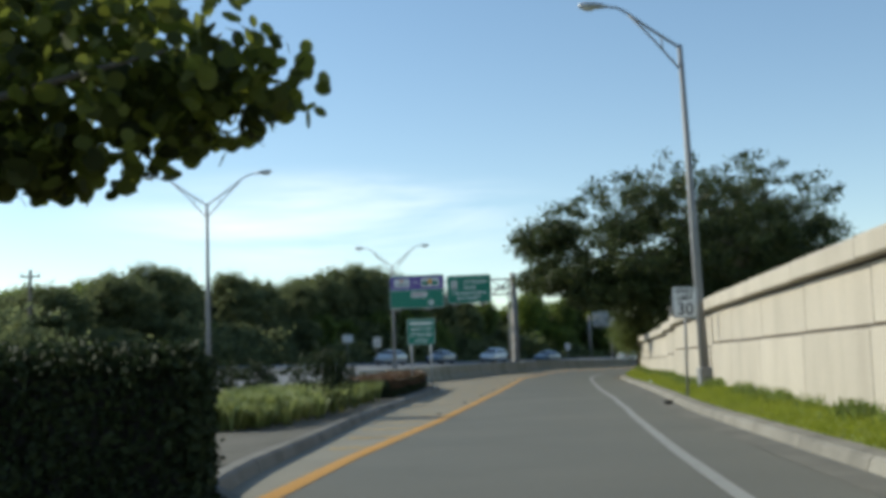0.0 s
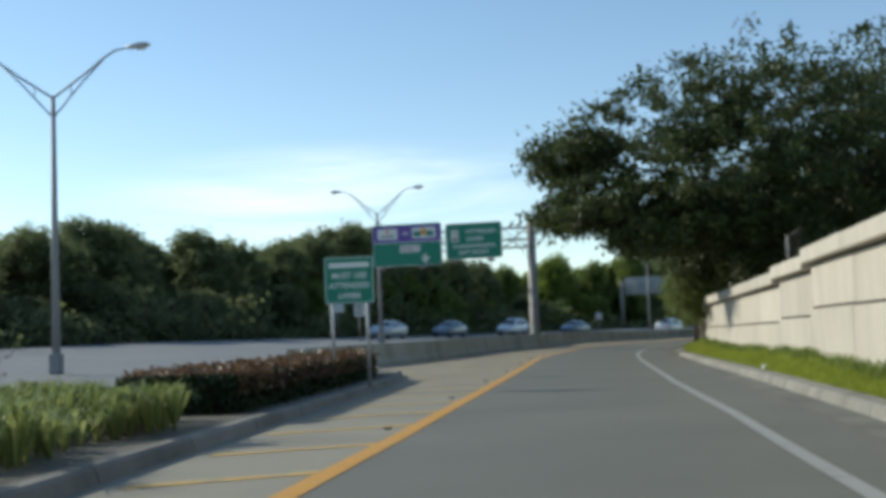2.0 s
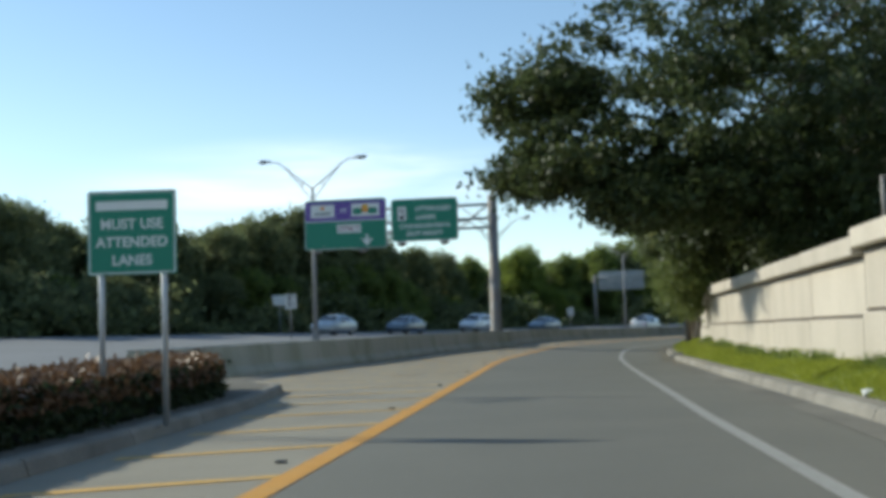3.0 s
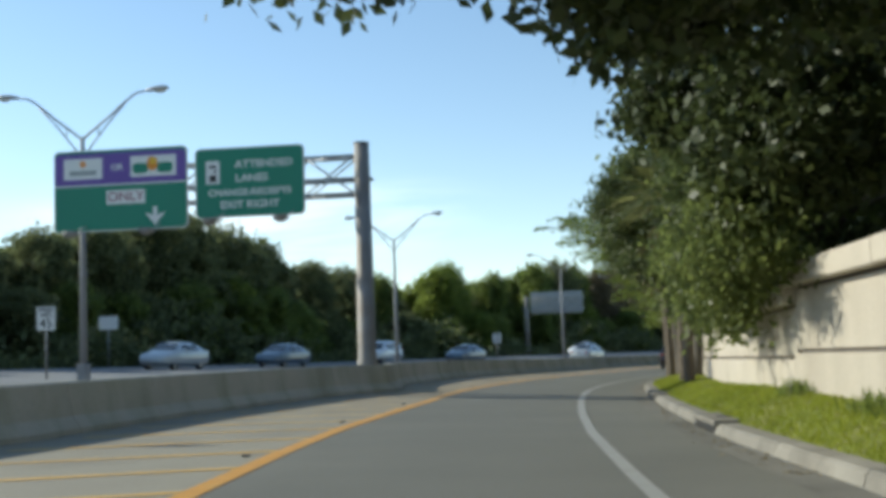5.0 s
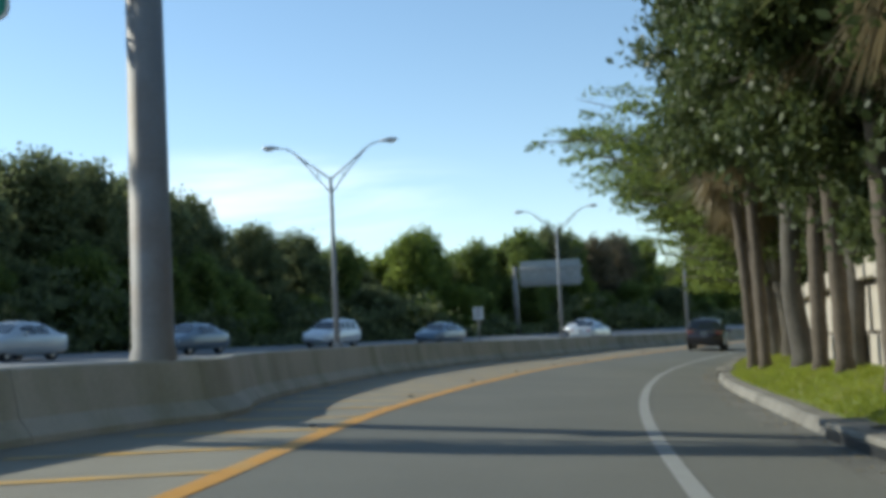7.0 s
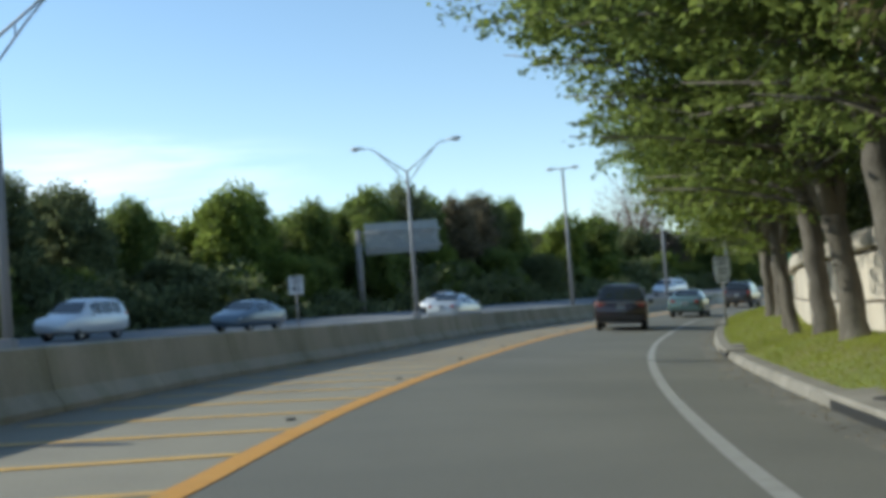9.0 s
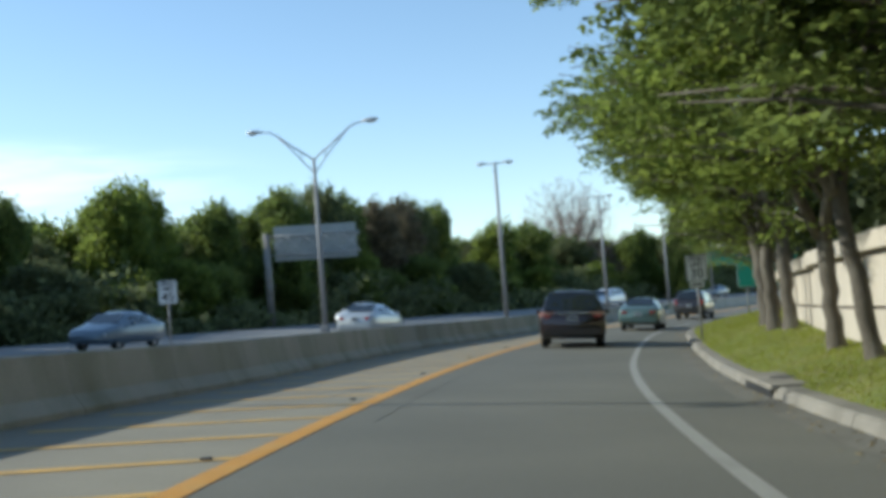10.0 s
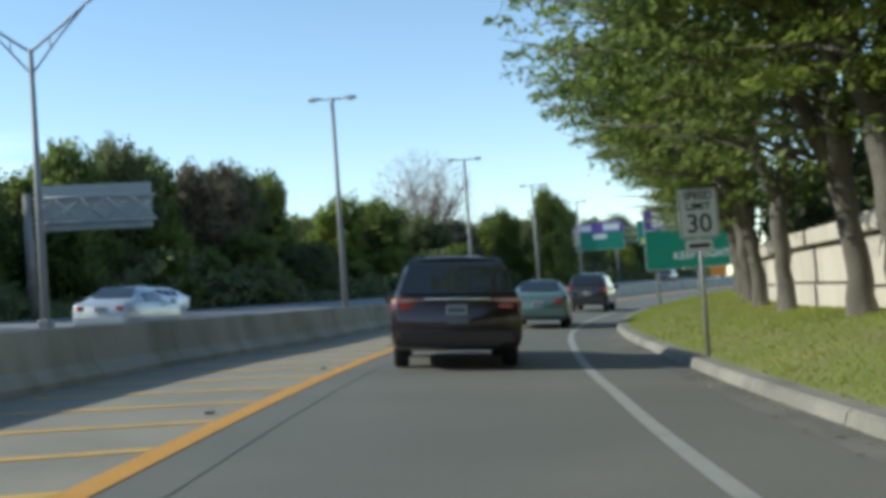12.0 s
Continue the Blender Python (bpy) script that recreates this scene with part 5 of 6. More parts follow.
# the end of a chain-link fence on top of the wall
def wire_fence(y0, y1):
    root = holder("wire_fence", Matrix.Identity(4), "short run of grey chain-link fence on top of the wall", "fence")
    foot, high = 2.30, 3.02

    def on_wall(y, z):
        p = at(y, wall_d(y) + 0.16)
        return Vector((p.x, p.y, z))
    bm = bmesh.new()
    tube(bm, [on_wall(y1, foot), on_wall(y1, high)], 0.03, 8)
    part("post", bm, POST_GREY, root, "", True)
    bm = bmesh.new()
    tube(bm, [on_wall(y0, high - 0.02), on_wall(y1, high - 0.02)], 0.013, 6)
    part("top_rail", bm, IRON, root, "", True)
    bm = bmesh.new()
    for y in span(y0, y1, 0.16):
        for s in (-1, 1):
            a = y + s * 0.3
            tube(bm, [on_wall(y, foot), on_wall(min(max(a, y0), y1), foot + (high - foot) * min(1.0, abs(min(max(a, y0), y1) - y) / 0.3 + 0.02))], 0.0014, 3, False)
    part("wire_mesh", bm, IRON, root)


wire_fence(43.2, 45.2)

# cabbage palms on the verge
def palm(name, q, d, fork, seed, label):
    rng = np.random.default_rng(seed)
    rnd = random.Random(seed)
    root = holder(name, on_verge(q, d, rnd.uniform(0, 360)), label, "palm", "palms on the verge")
    bm = bmesh.new()
    lean = (rnd.uniform(-0.25, 0.25), rnd.uniform(-0.25, 0.25))
    n = 14
    pts = [(lean[0] * (k / n) ** 2, lean[1] * (k / n) ** 2, -0.1 + (fork + 0.1) * k / n) for k in range(n + 1)]
    tube(bm, pts, [0.19] + [0.128 + (0.010 if k % 2 else -0.006) for k in range(n)], 12)
    part("trunk", bm, PALM_BARK, root, "", True)
    head = np.array([lean[0], lean[1], fork + 0.1])
    for pname, mat, count, lo, hi, length in (("frond_head", FROND, 44, -15, 80, 1.75), ("dead_skirt", FROND_DEAD, 40, -82, -35, 1.35)):
        blades = []
        for k in range(count):
            az, el = rnd.uniform(0, math.tau), radians(rnd.uniform(lo, hi))
            stalk = length * rnd.uniform(0.35, 0.6)
            d = np.array([math.cos(az) * math.cos(el), math.sin(az) * math.cos(el), math.sin(el)])
            side = np.cross(d, [0, 0, 1.0])
            side /= np.linalg.norm(side) + 1e-9
            hub = head + d * stalk
            blades.append(np.stack([head, head + side * 0.03, hub + side * 0.012, hub - side * 0.012]))
            for j in range(17):
                a = radians(-75 + 150 * j / 16)
                w = d * math.cos(a) + side * math.sin(a)
                ln = length * 0.62 * (0.75 + 0.25 * math.cos(a)) * rnd.uniform(0.85, 1.1)
                tip = hub + w * ln + np.array([0, 0, -0.28 * ln * rnd.uniform(0.6, 1.4)])
                mid = hub + w * ln * 0.5
                q = np.cross(w, d + np.array([0.1, 0.2, 0.3]))
                q = q / (np.linalg.norm(q) + 1e-9) * 0.028
                blades.append(np.stack([hub, mid + q, tip, mid - q]))
        ob = new(pname, polys(pname, np.array(blades), mat))
        ob.parent = root
        tagged(ob, "dry brown hanging fronds" if pname == "dead_skirt" else "")


for i, (q, d, f) in enumerate(((78.6, 3.7, 4.4), (80.8, 3.78, 4.6), (84.9, 4.05, 5.2), (86.9, 4.05, 5.0), (93.2, 3.78, 5.4), (95.6, 3.65, 5.2), (97.4, 3.95, 4.5))):
    palm("cabbage_palm", q, d, f, 20 + i, "cabbage palm with a skirt of dead fronds on the grass verge")

# street trees on the verge, leaning out over the lane
def leaf_pads(rng, centres, radii, per, size):
    """Flat drooping pads of leaves, each leaf lying more or less level."""
    c, r = np.repeat(np.array(centres), per, 0), np.repeat(np.array(radii), per)
    n = len(c)
    rho, a = np.sqrt(rng.random(n)), rng.uniform(0, math.tau, n)
    c = c + np.stack([rho * r * np.cos(a), rho * r * np.sin(a), rng.normal(size=n) * 0.11 * r - 0.34 * r * rho ** 2], 1)
    u = rng.normal(size=(n, 3)) * np.array([1, 1, 0.5])
    u /= np.linalg.norm(u, axis=1, keepdims=True)
    v = np.cross(u, np.array([0, 0, 1.0]) + rng.normal(size=(n, 3)) * 0.45)
    v /= np.linalg.norm(v, axis=1, keepdims=True) + 1e-9
    k = (size * rng.uniform(0.6, 1.25, n))[:, None]
    return np.stack([c - u * k, c + v * k * 0.5, c + u * k, c - v * k * 0.5], 1)


def lane_side(z):
    """How far a crown may reach towards the lane, from the trunk, at a height over its foot: traffic keeps the lower part clipped."""
    return tab(z, [1.9, 2.6, 3.6, 4.6, 5.6, 6.6], [-1.9, -2.9, -3.7, -4.2, -5.4, -6.4])


def verge_tree(m, seed, fork, rad, reach, high, mats, bark, label, stems=3, lean=0.0):
    """A vase-shaped tree: the trunk forks low, and its limbs rise outwards, furthest towards -x, over the lane."""
    rng = np.random.default_rng(seed)
    rnd = random.Random(seed)
    root = holder("verge_tree", m, label, "tree", "trees on the verge")
    bm = bmesh.new()
    top = Vector((lean + rnd.uniform(-0.12, 0.12), rnd.uniform(-0.25, 0.25), fork))
    path, radii = [], []
    for i in range(11):
        g = i / 10
        path.append(Vector((0, 0, -0.2)).lerp(top, g) + Vector((rnd.uniform(-0.2, 0.2) * rad, rnd.uniform(-0.2, 0.2) * rad, 0)) * (0 < i < 10))
        radii.append(rad * (0.82 + 0.18 * (1 - g) + 0.55 * math.exp(-g * 11)) * rnd.uniform(0.92, 1.09))
    tube(bm, path, radii, 12)
    part("trunk", bm, bark, root, "", True)
    centres, sizes, lines = [], [], []
    bm = bmesh.new()
    for k in range(stems):
        a = k * math.tau / stems + rnd.uniform(-0.5, 0.5)
        out = Vector((math.cos(a) * 1.25 - 0.55, math.sin(a) * 1.15, 0))
        pts = [top - Vector((0, 0, 0.3)) + Vector((math.cos(a), math.sin(a), 0)) * rad * 0.3]
        for g in (0.25, 0.5, 0.75, 1.0):
            pts.append(top + out * g ** 0.8 + Vector((rnd.uniform(-0.12, 0.12), rnd.uniform(-0.12, 0.12), (high - fork) * g)))
        tube(bm, pts, [rad * f for f in (0.70, 0.54, 0.40, 0.26, 0.12)], 9)
        lines.append(pts)
        centres.append(pts[-1])
        sizes.append(0.8)
    for k in range(30):
        pts = lines[k % stems]
        i = rnd.choice((0, 0, 1, 1, 2, 3))
        start = pts[i].lerp(pts[i + 1], rnd.random())
        a = math.pi + rnd.gauss(0, 0.75) if k % 3 else rnd.uniform(0, math.tau)
        over = max(0.0, -math.cos(a))
        ln = (2.0 + (reach - 2.0) * over ** 1.5) * rnd.uniform(0.62, 1.0)
        d = Vector((math.cos(a), math.sin(a), 0))
        rise = rnd.uniform(0.05, 0.60) * ln * (1.0 if start.z < 4.5 else 0.55)
        while ln > 0.8 and (start + d * ln).x < lane_side(start.z + rise):
            ln, rise = ln * 0.93, rise * 1.02
        limb = [start, start + d * ln * 0.3 + Vector((0, 0, rise * 0.50)), start + d * ln * 0.65 + Vector((0, 0, rise * 0.85)), start + d * ln + Vector((0, 0, rise))]
        lr = rad * 0.25 * (1 - 0.12 * i)
        tube(bm, limb, [lr, lr * 0.72, lr * 0.46, lr * 0.18], 7)
        steps = int(ln / 0.34)
        for j in range(steps):
            g = 0.26 + 0.74 * (j + rnd.random()) / steps
            f = g * 3
            q = limb[min(int(f), 2)].lerp(limb[min(int(f), 2) + 1], f - min(int(f), 2))
            c = q + Vector((rnd.gauss(0, 0.38), rnd.gauss(0, 0.45), rnd.uniform(-0.35, 0.35)))
            if c.z > 2.0 and c.x - 0.45 > lane_side(c.z):
                centres.append(c)
                sizes.append(rnd.uniform(0.34, 0.72) * (1.12 - 0.4 * g))
                tube(bm, [q, c], [lr * 0.22, lr * 0.08], 4, False)
    for _ in range(44):
        u = Vector((rnd.gauss(0, 1), rnd.gauss(0, 1), rnd.gauss(0, 1))).normalized() * rnd.uniform(0.35, 1.0)
        centres.append(Vector((-0.5 + u.x * 2.3, u.y * 2.3, high + 0.4 + u.z * 1.1)))
        sizes.append(rnd.uniform(0.5, 0.85))
    part("branchwork", bm, bark, root, "", True)
    crown = new("crown", polys("crown", leaf_pads(rng, centres, sizes, 46, 0.080), mats))
    crown.parent = root
    return root


def place(q, d, turn=0.0):
    return on_verge(q, d, heading(q) + turn)


verge_tree(place(111.2, 4.35), 11, 2.5, 0.12, 3.3, 6.4, LEAF_LIGHT, BARK_PALE, "slender light green tree with a pale stem on the verge", 2, -0.3)
tree_b = verge_tree(place(121.9, 5.0), 12, 2.35, 0.16, 4.4, 6.3, LEAF_LIGHT, BARK_PALE, "light green tree with pale forked stems on the verge", 3)
tree_c = verge_tree(place(108.6, 4.55), 13, 2.9, 0.205, 5.2, 7.0, LEAF_MID, BARK, "mid green tree with a thick grey trunk on the verge", 3, -0.15)
tree_d = verge_tree(place(128.0, 5.2, 12), 14, 2.3, 0.19, 5.5, 6.2, LEAF_MID, BARK_PALE, "mid green tree with a low fork and long pale limbs", 4, -0.1)
oak_d = tree("dense_tree", on_verge(89.6, 4.2, heading(89.6) + 165), [(-3.0, -0.5, 5.0, 1.0, 1.2, 0.45), (-1.5, -1.6, 4.7, 1.5, 1.6, 0.8), (-2.0, 1.0, 6.1, 1.6, 1.6, 0.8), (-0.2, -2.2, 6.0, 1.8, 1.8, 1.1), (1.1, -0.6, 5.0, 1.5, 1.6, 1.0), (-0.9, 1.9, 5.0, 1.7, 1.7, 0.9), (0.2, -0.2, 7.0, 1.6, 1.8, 1.0), (-1.2, -0.4, 6.8, 1.7, 1.7, 0.9), (0.8, 1.7, 6.0, 1.4, 1.5, 1.0), (-1.4, 0.4, 3.8, 1.2, 1.3, 0.6)],
             56, 80, 0.34, 0.085, LEAF_DEEP, BARK, (3.3, 0.22), "dense dark green tree among the palms on the verge", "tree", "trees on the verge", 14, 1, 0.5)
for src, q, d, turn, k in ((oak_d, 82.2, 4.2, 40, 0.95), (oak_d, 85.8, 4.4, -70, 1.0), (tree_d, 99.2, 4.75, 10, 1.05), (tree_c, 102.4, 4.5, 8, 1.05), (tree_d, 105.7, 4.5, -14, 1.0), (tree_b, 114.6, 4.6, 60, 0.9), (tree_b, 122.9, 4.75, 25, 1.0), (tree_c, 125.4, 4.9, -8, 0.98),
                           (tree_b, 133.5, 5.3, -10, 1.05), (tree_d, 137.5, 5.5, 6, 0.95), (tree_c, 141.5, 5.75, -5, 0.95), (tree_d, 147.0, 6.0, 10, 1.05), (tree_c, 153.0, 6.1, 0, 1.0)):
    w = 0.72 if q < 90 else 0.86 if q < 101 else 1.1 if q < 107 else 1.0
    copy_thing(src, on_verge(q, d, heading(q) + turn) @ Matrix.Diagonal((k * w, k * w, k * (0.88 if q < 90 else 1.0), 1)))


# dark trees on the bank, behind and above the palms
low_tree = tree("bank_tree", Matrix.Translation(at(75.0, 5.3, 1.85)) @ pose(0, 0, 0, 0, 0, heading(75)), [(-0.6, -1.2, 0.9, 1.0, 1.2, 0.7), (-0.6, 1.0, 1.0, 1.0, 1.3, 0.8), (-0.9, -0.2, 2.2, 1.2, 1.8, 1.0), (-1.1, 1.8, 2.6, 1.2, 1.5, 1.0), (-1.1, -1.8, 2.8, 1.2, 1.5, 1.0), (0.4, 0, 3.4, 1.6, 2.0, 1.2)],
                56, 76, 0.34, 0.085, LEAF_DEEP, BARK, (1.6, 0.16), "low dark green tree on the bank behind the wall", "tree", "trees on the bank", 31, 2)
for q, d, turn in ((79.4, 5.5, 8), (83.8, 5.7, -12), (88.6, 6.0, 5)):
    copy_thing(low_tree, Matrix.Translation(at(q, d, 1.85)) @ pose(0, 0, 0, 0, 0, heading(q) + turn))
for q, d, turn, k in ((74.5, 6.6, 100, 0.95), (78.4, 6.6, 215, 0.92), (82.6, 6.8, 20, 0.95)):
    copy_thing(oak_d, Matrix.Translation(at(q, d, 1.85)) @ pose(0, 0, 0, 0, 0, turn) @ Matrix.Diagonal((k, k, k * 0.72, 1)))


def bank_undergrowth():
    """Dense dark bushes on the bank, just behind the wall."""
    rng = np.random.default_rng(18)
    cs = []
    for _ in range(2300):
        y = rng.uniform(70, 165)
        d = wall_d(y) + 0.9 + rng.uniform(0, 3.2)
        h = 2.0 + rng.uniform(0, 1) ** 0.8 * (2.4 + 0.8 * math.sin(y * 0.4) + 0.5 * math.sin(y * 1.1))
        p = at(y, d, h)
        cs.append((p.x, p.y, p.z))
    ob = new("bank_undergrowth", polys("bank_undergrowth", leaves_round(rng, np.array(cs), 22, 0.42, 0.15), LEAF_DARK))
    tagged(ob, "dense dark bushes on the bank behind the wall", "undergrowth", kind="stuff")


bank_undergrowth()

# trees on the bank behind the wall
bank = tree("bank_tree", pose(24.0, 92.0, 1.8), [(-4, -2, 4.4, 3.2, 3.2, 2.0), (-4.4, 2.5, 5.4, 3.0, 3.0, 2.0), (0, -3, 6.0, 3.6, 3.4, 2.2), (2.5, 2, 6.0, 3.6, 3.6, 2.4), (-1, 0, 7.6, 3.8, 3.6, 2.0), (-2.5, 0, 3.2, 3.0, 3.6, 1.6), (2, -2, 3.4, 3.2, 3.2, 1.8)],
            60, 44, 0.45, 0.17, LEAF_OLIVE, BARK, (2.0, 0.28), "dark green tree on the bank behind the wall", "tree", "trees on the bank", 15, 1, 0.6)
for x, y, turn in ((20.6, 85.5, 40), (21.8, 95.0, 100), (27.4, 101.0, 200), (30.2, 109.0, 80), (35.0, 117.0, 300), (39.5, 124.5, 120), (45.5, 132.0, 10), (51.5, 140.0, 170), (58.0, 147.5, 60), (65.0, 155.0, 250)):
    copy_thing(bank, pose(x, y, 1.8, 0, 0, turn))

# woods beyond the highway
def wood_tree(seed, h, w, mats, label):
    rng = random.Random(seed)
    lobes = []
    for k in range(9):
        a = k * 2.4 + rng.uniform(-0.4, 0.4)
        z = h * (0.30 + 0.58 * (k / 8))
        r = w * (1.0 - 0.75 * (k / 8)) * rng.uniform(0.45, 0.8)
        lobes.append((r * math.cos(a), r * math.sin(a), z, w * rng.uniform(0.42, 0.62), w * rng.uniform(0.42, 0.62), h * rng.uniform(0.12, 0.17)))
    lobes.append((0, 0, h * 0.2, w * 0.9, w * 0.9, h * 0.16))
    return tree("woodland_tree", pose(0, 0, 0), lobes, 66, 36, 0.62, 0.22, mats, BARK, (h * 0.3, 0.25), label, "tree", "trees beyond the highway", seed, 1, 0.5, 0.1, 1)


woods = [wood_tree(31, 11.5, 5.2, LEAF_WOOD_HAZE, "dark green woodland tree beyond the highway"), wood_tree(32, 9.5, 4.6, LEAF_MID, "mid green woodland tree beyond the highway"),
         wood_tree(33, 13.0, 5.6, LEAF_WOOD_HAZE, "tall dark woodland tree beyond the highway"), wood_tree(34, 10.0, 4.6, LEAF_LIGHT, "bright green woodland tree beyond the highway"),
         wood_tree(35, 11.0, 4.4, LEAF_BROWN, "dull brownish half-bare woodland tree beyond the highway")]
WOOD_H = (11.5, 9.5, 13.0, 10.0, 11.0)
TOP_Q = [10, 60, 71, 79, 86, 90, 93, 98, 103, 107, 112, 115, 118, 121, 124, 128, 131, 134, 140, 144, 146, 149, 153, 157, 159, 162, 166, 169, 172, 178, 182, 187, 189, 194, 198, 203, 211, 219, 226, 233, 240, 275]
TOP_Z = [6.0, 6.2, 6.6, 7.8, 9.9, 10.0, 9.1, 10.2, 9.9, 9.3, 10.7, 11.5, 12.4, 13.1, 12.7, 11.9, 11.8, 10.4, 10.2, 8.9, 9.8, 8.5, 11.1, 11.2, 9.7, 10.8, 12.0, 13.0, 12.6, 11.5, 12.8, 12.6, 10.0, 11.0, 11.1, 10.0, 9.4, 10.7, 10.4, 12.6, 11.0, 10.0]
rw = random.Random(77)


def wood_at(q, back, kind, top, wide):
    """A woodland tree at a station, set back from the highway, whose crown reaches the height top."""
    p = at(q, highway_d(q) - back, -0.2)
    kz = (top - p.z) / (WOOD_H[kind] * 1.03)
    copy_thing(woods[kind], Matrix.Translation(p) @ pose(0, 0, 0, 0, 0, rw.uniform(0, 360)) @ Matrix.Diagonal((wide, wide, kz, 1)))


# the front of the wood, tree by tree: its crowns make the skyline
for q, kind, wide in ((76, 0, 0.8), (82, 0, 0.7), (87, 2, 0.66), (91, 0, 0.6), (98.5, 2, 0.72), (103.5, 0, 0.66), (109, 0, 0.6), (114, 0, 0.7), (119, 2, 0.85), (122, 2, 0.8), (126.5, 0, 0.8), (131, 0, 0.72),
                      (136, 2, 0.62), (140.5, 0, 0.62), (145.6, 1, 0.5), (152.4, 3, 0.62), (156.7, 3, 0.58), (162.2, 1, 0.58), (166.5, 1, 0.66), (169.6, 0, 0.66), (173, 1, 0.6), (176.8, 4, 0.66), (180.5, 4, 0.6), (183, 0, 0.6),
                      (186.3, 1, 0.55), (193.4, 3, 0.72), (198, 1, 0.7), (204, 0, 0.75), (211, 4, 0.75), (219, 1, 0.72), (226, 0, 0.75), (233, 0, 0.6), (240, 1, 0.75), (248, 0, 0.8), (257, 1, 0.8)):
    wood_at(q, 30 + rw.uniform(-1.2, 1.2), kind, tab(q, TOP_Q, TOP_Z), wide)
# low bushy growth before it and fuller trees behind it, both below the skyline
q = 14.0
while q < 262:
    wood_at(q + rw.uniform(-1.5, 1.5), 25.5 + rw.uniform(0, 1.5), rw.choice((0, 1, 1, 3) if q > 120 else (0, 0, 1)), tab(q, TOP_Q, TOP_Z) * rw.uniform(0.38, 0.58) + 0.8, rw.uniform(0.42, 0.6))
    for back in (32.5, 36.0, 42.0):
        u = q + rw.uniform(-2, 2)
        wood_at(u, back + rw.uniform(0, 3), rw.choice((0, 1, 1, 3) if u > 140 else (0, 2, 0, 1)), min(tab(u - 3, TOP_Q, TOP_Z), tab(u, TOP_Q, TOP_Z), tab(u + 3, TOP_Q, TOP_Z)) * rw.uniform(0.90, 1.0), rw.uniform(0.7, 0.95))
    q += 5.0
# the lighter bush before the tall dark trees
for q, top in ((124.5, 6.6), (127.5, 7.4), (130.5, 6.2)):
    wood_at(q, 26.0, 1, top, 0.55)
for src in woods:
    src.matrix_world = Matrix.Translation(at(266 + 4 * woods.index(src), -48, -0.2))


def thicket():
    """Undergrowth along the far side of the highway."""
    rng = np.random.default_rng(8)
    cs = []
    for _ in range(4300):
        y = rng.uniform(5, 275)
        d = highway_d(y) - 22.2 - rng.uniform(0, 4.5)
        h = rng.uniform(0.02, 1.0) ** 1.4 * (2.2 + 1.3 * math.sin(y * 0.23) + 0.8 * math.sin(y * 0.61))
        p = at(y, d, h)
        cs.append((p.x, p.y, p.z))
    ob = new("thicket", polys("thicket", leaves_round(rng, np.array(cs), 14, 0.7, 0.26), LEAF_WOOD_HAZE))
    tagged(ob, "dark tangled undergrowth along the far side of the highway", "undergrowth", kind="stuff")


thicket()


def bare_tree(x, y, h):
    rnd = random.Random(5)
    root = holder("bare_tree", pose(x, y, 1.0), "leafless pinkish-grey tree among the woods", "tree")
    bm = bmesh.new()
    tube(bm, [(0, 0, 0), (0.1, 0, h * 0.35)], [0.3, 0.2], 8)
    part("trunk", bm, BARK_PALE, root, "", True)
    for k in range(34):
        bm = bmesh.new()
        a, el = rnd.uniform(0, math.tau), radians(rnd.uniform(25, 80))
        ln = h * 0.6 * rnd.uniform(0.6, 1.0)
        s = Vector((0.1, 0, h * rnd.uniform(0.25, 0.36)))
        e = s + Vector((math.cos(a) * math.cos(el), math.sin(a) * math.cos(el), math.sin(el))) * ln
        tube(bm, [s, s.lerp(e, 0.5), e], [0.09, 0.06, 0.025], 4)
        for _ in range(24):
            p = s.lerp(e, rnd.uniform(0.35, 1.0))
            t = p + Vector((rnd.uniform(-1, 1), rnd.uniform(-1, 1), rnd.uniform(-0.1, 1))) * h * 0.10
            tube(bm, [p, t], [0.045, 0.024], 3, False)
        part("branch", bm, TWIG, root)
    rng = np.random.default_rng(6)
    u = rng.normal(size=(3200, 3))
    u /= np.linalg.norm(u, axis=1, keepdims=True)
    c = np.array([0, 0, h * 0.66]) + u * (rng.random((3200, 1)) ** 0.45) * np.array([h * 0.36, h * 0.36, h * 0.33])
    out = (c - np.array([0, 0, h * 0.3]))
    out = out / np.linalg.norm(out, axis=1, keepdims=True) + rng.normal(size=c.shape) * 0.35
    side = np.cross(out, rng.normal(size=c.shape))
    side = side / np.linalg.norm(side, axis=1, keepdims=True) * 0.022
    ob = new("twig_haze", polys("twig_haze", np.stack([c - side, c + side, c + out * 0.75 + side * 0.3, c + out * 0.75 - side * 0.3], 1), TWIG))
    ob.parent = root
    tagged(ob, "fine pinkish twigs", kind="stuff")


bare_tree(66.5, 238.0, 17.0)
for x, y, k in ((79.5, 232.0, 1.25), (83.0, 236.0, 1.1), (76.5, 237.0, 1.05)):
    copy_thing(woods[1], pose(x, y, 0.2, 0, 0, 70 * k) @ Matrix.Diagonal((k * 0.42, k * 0.42, k, 1)))

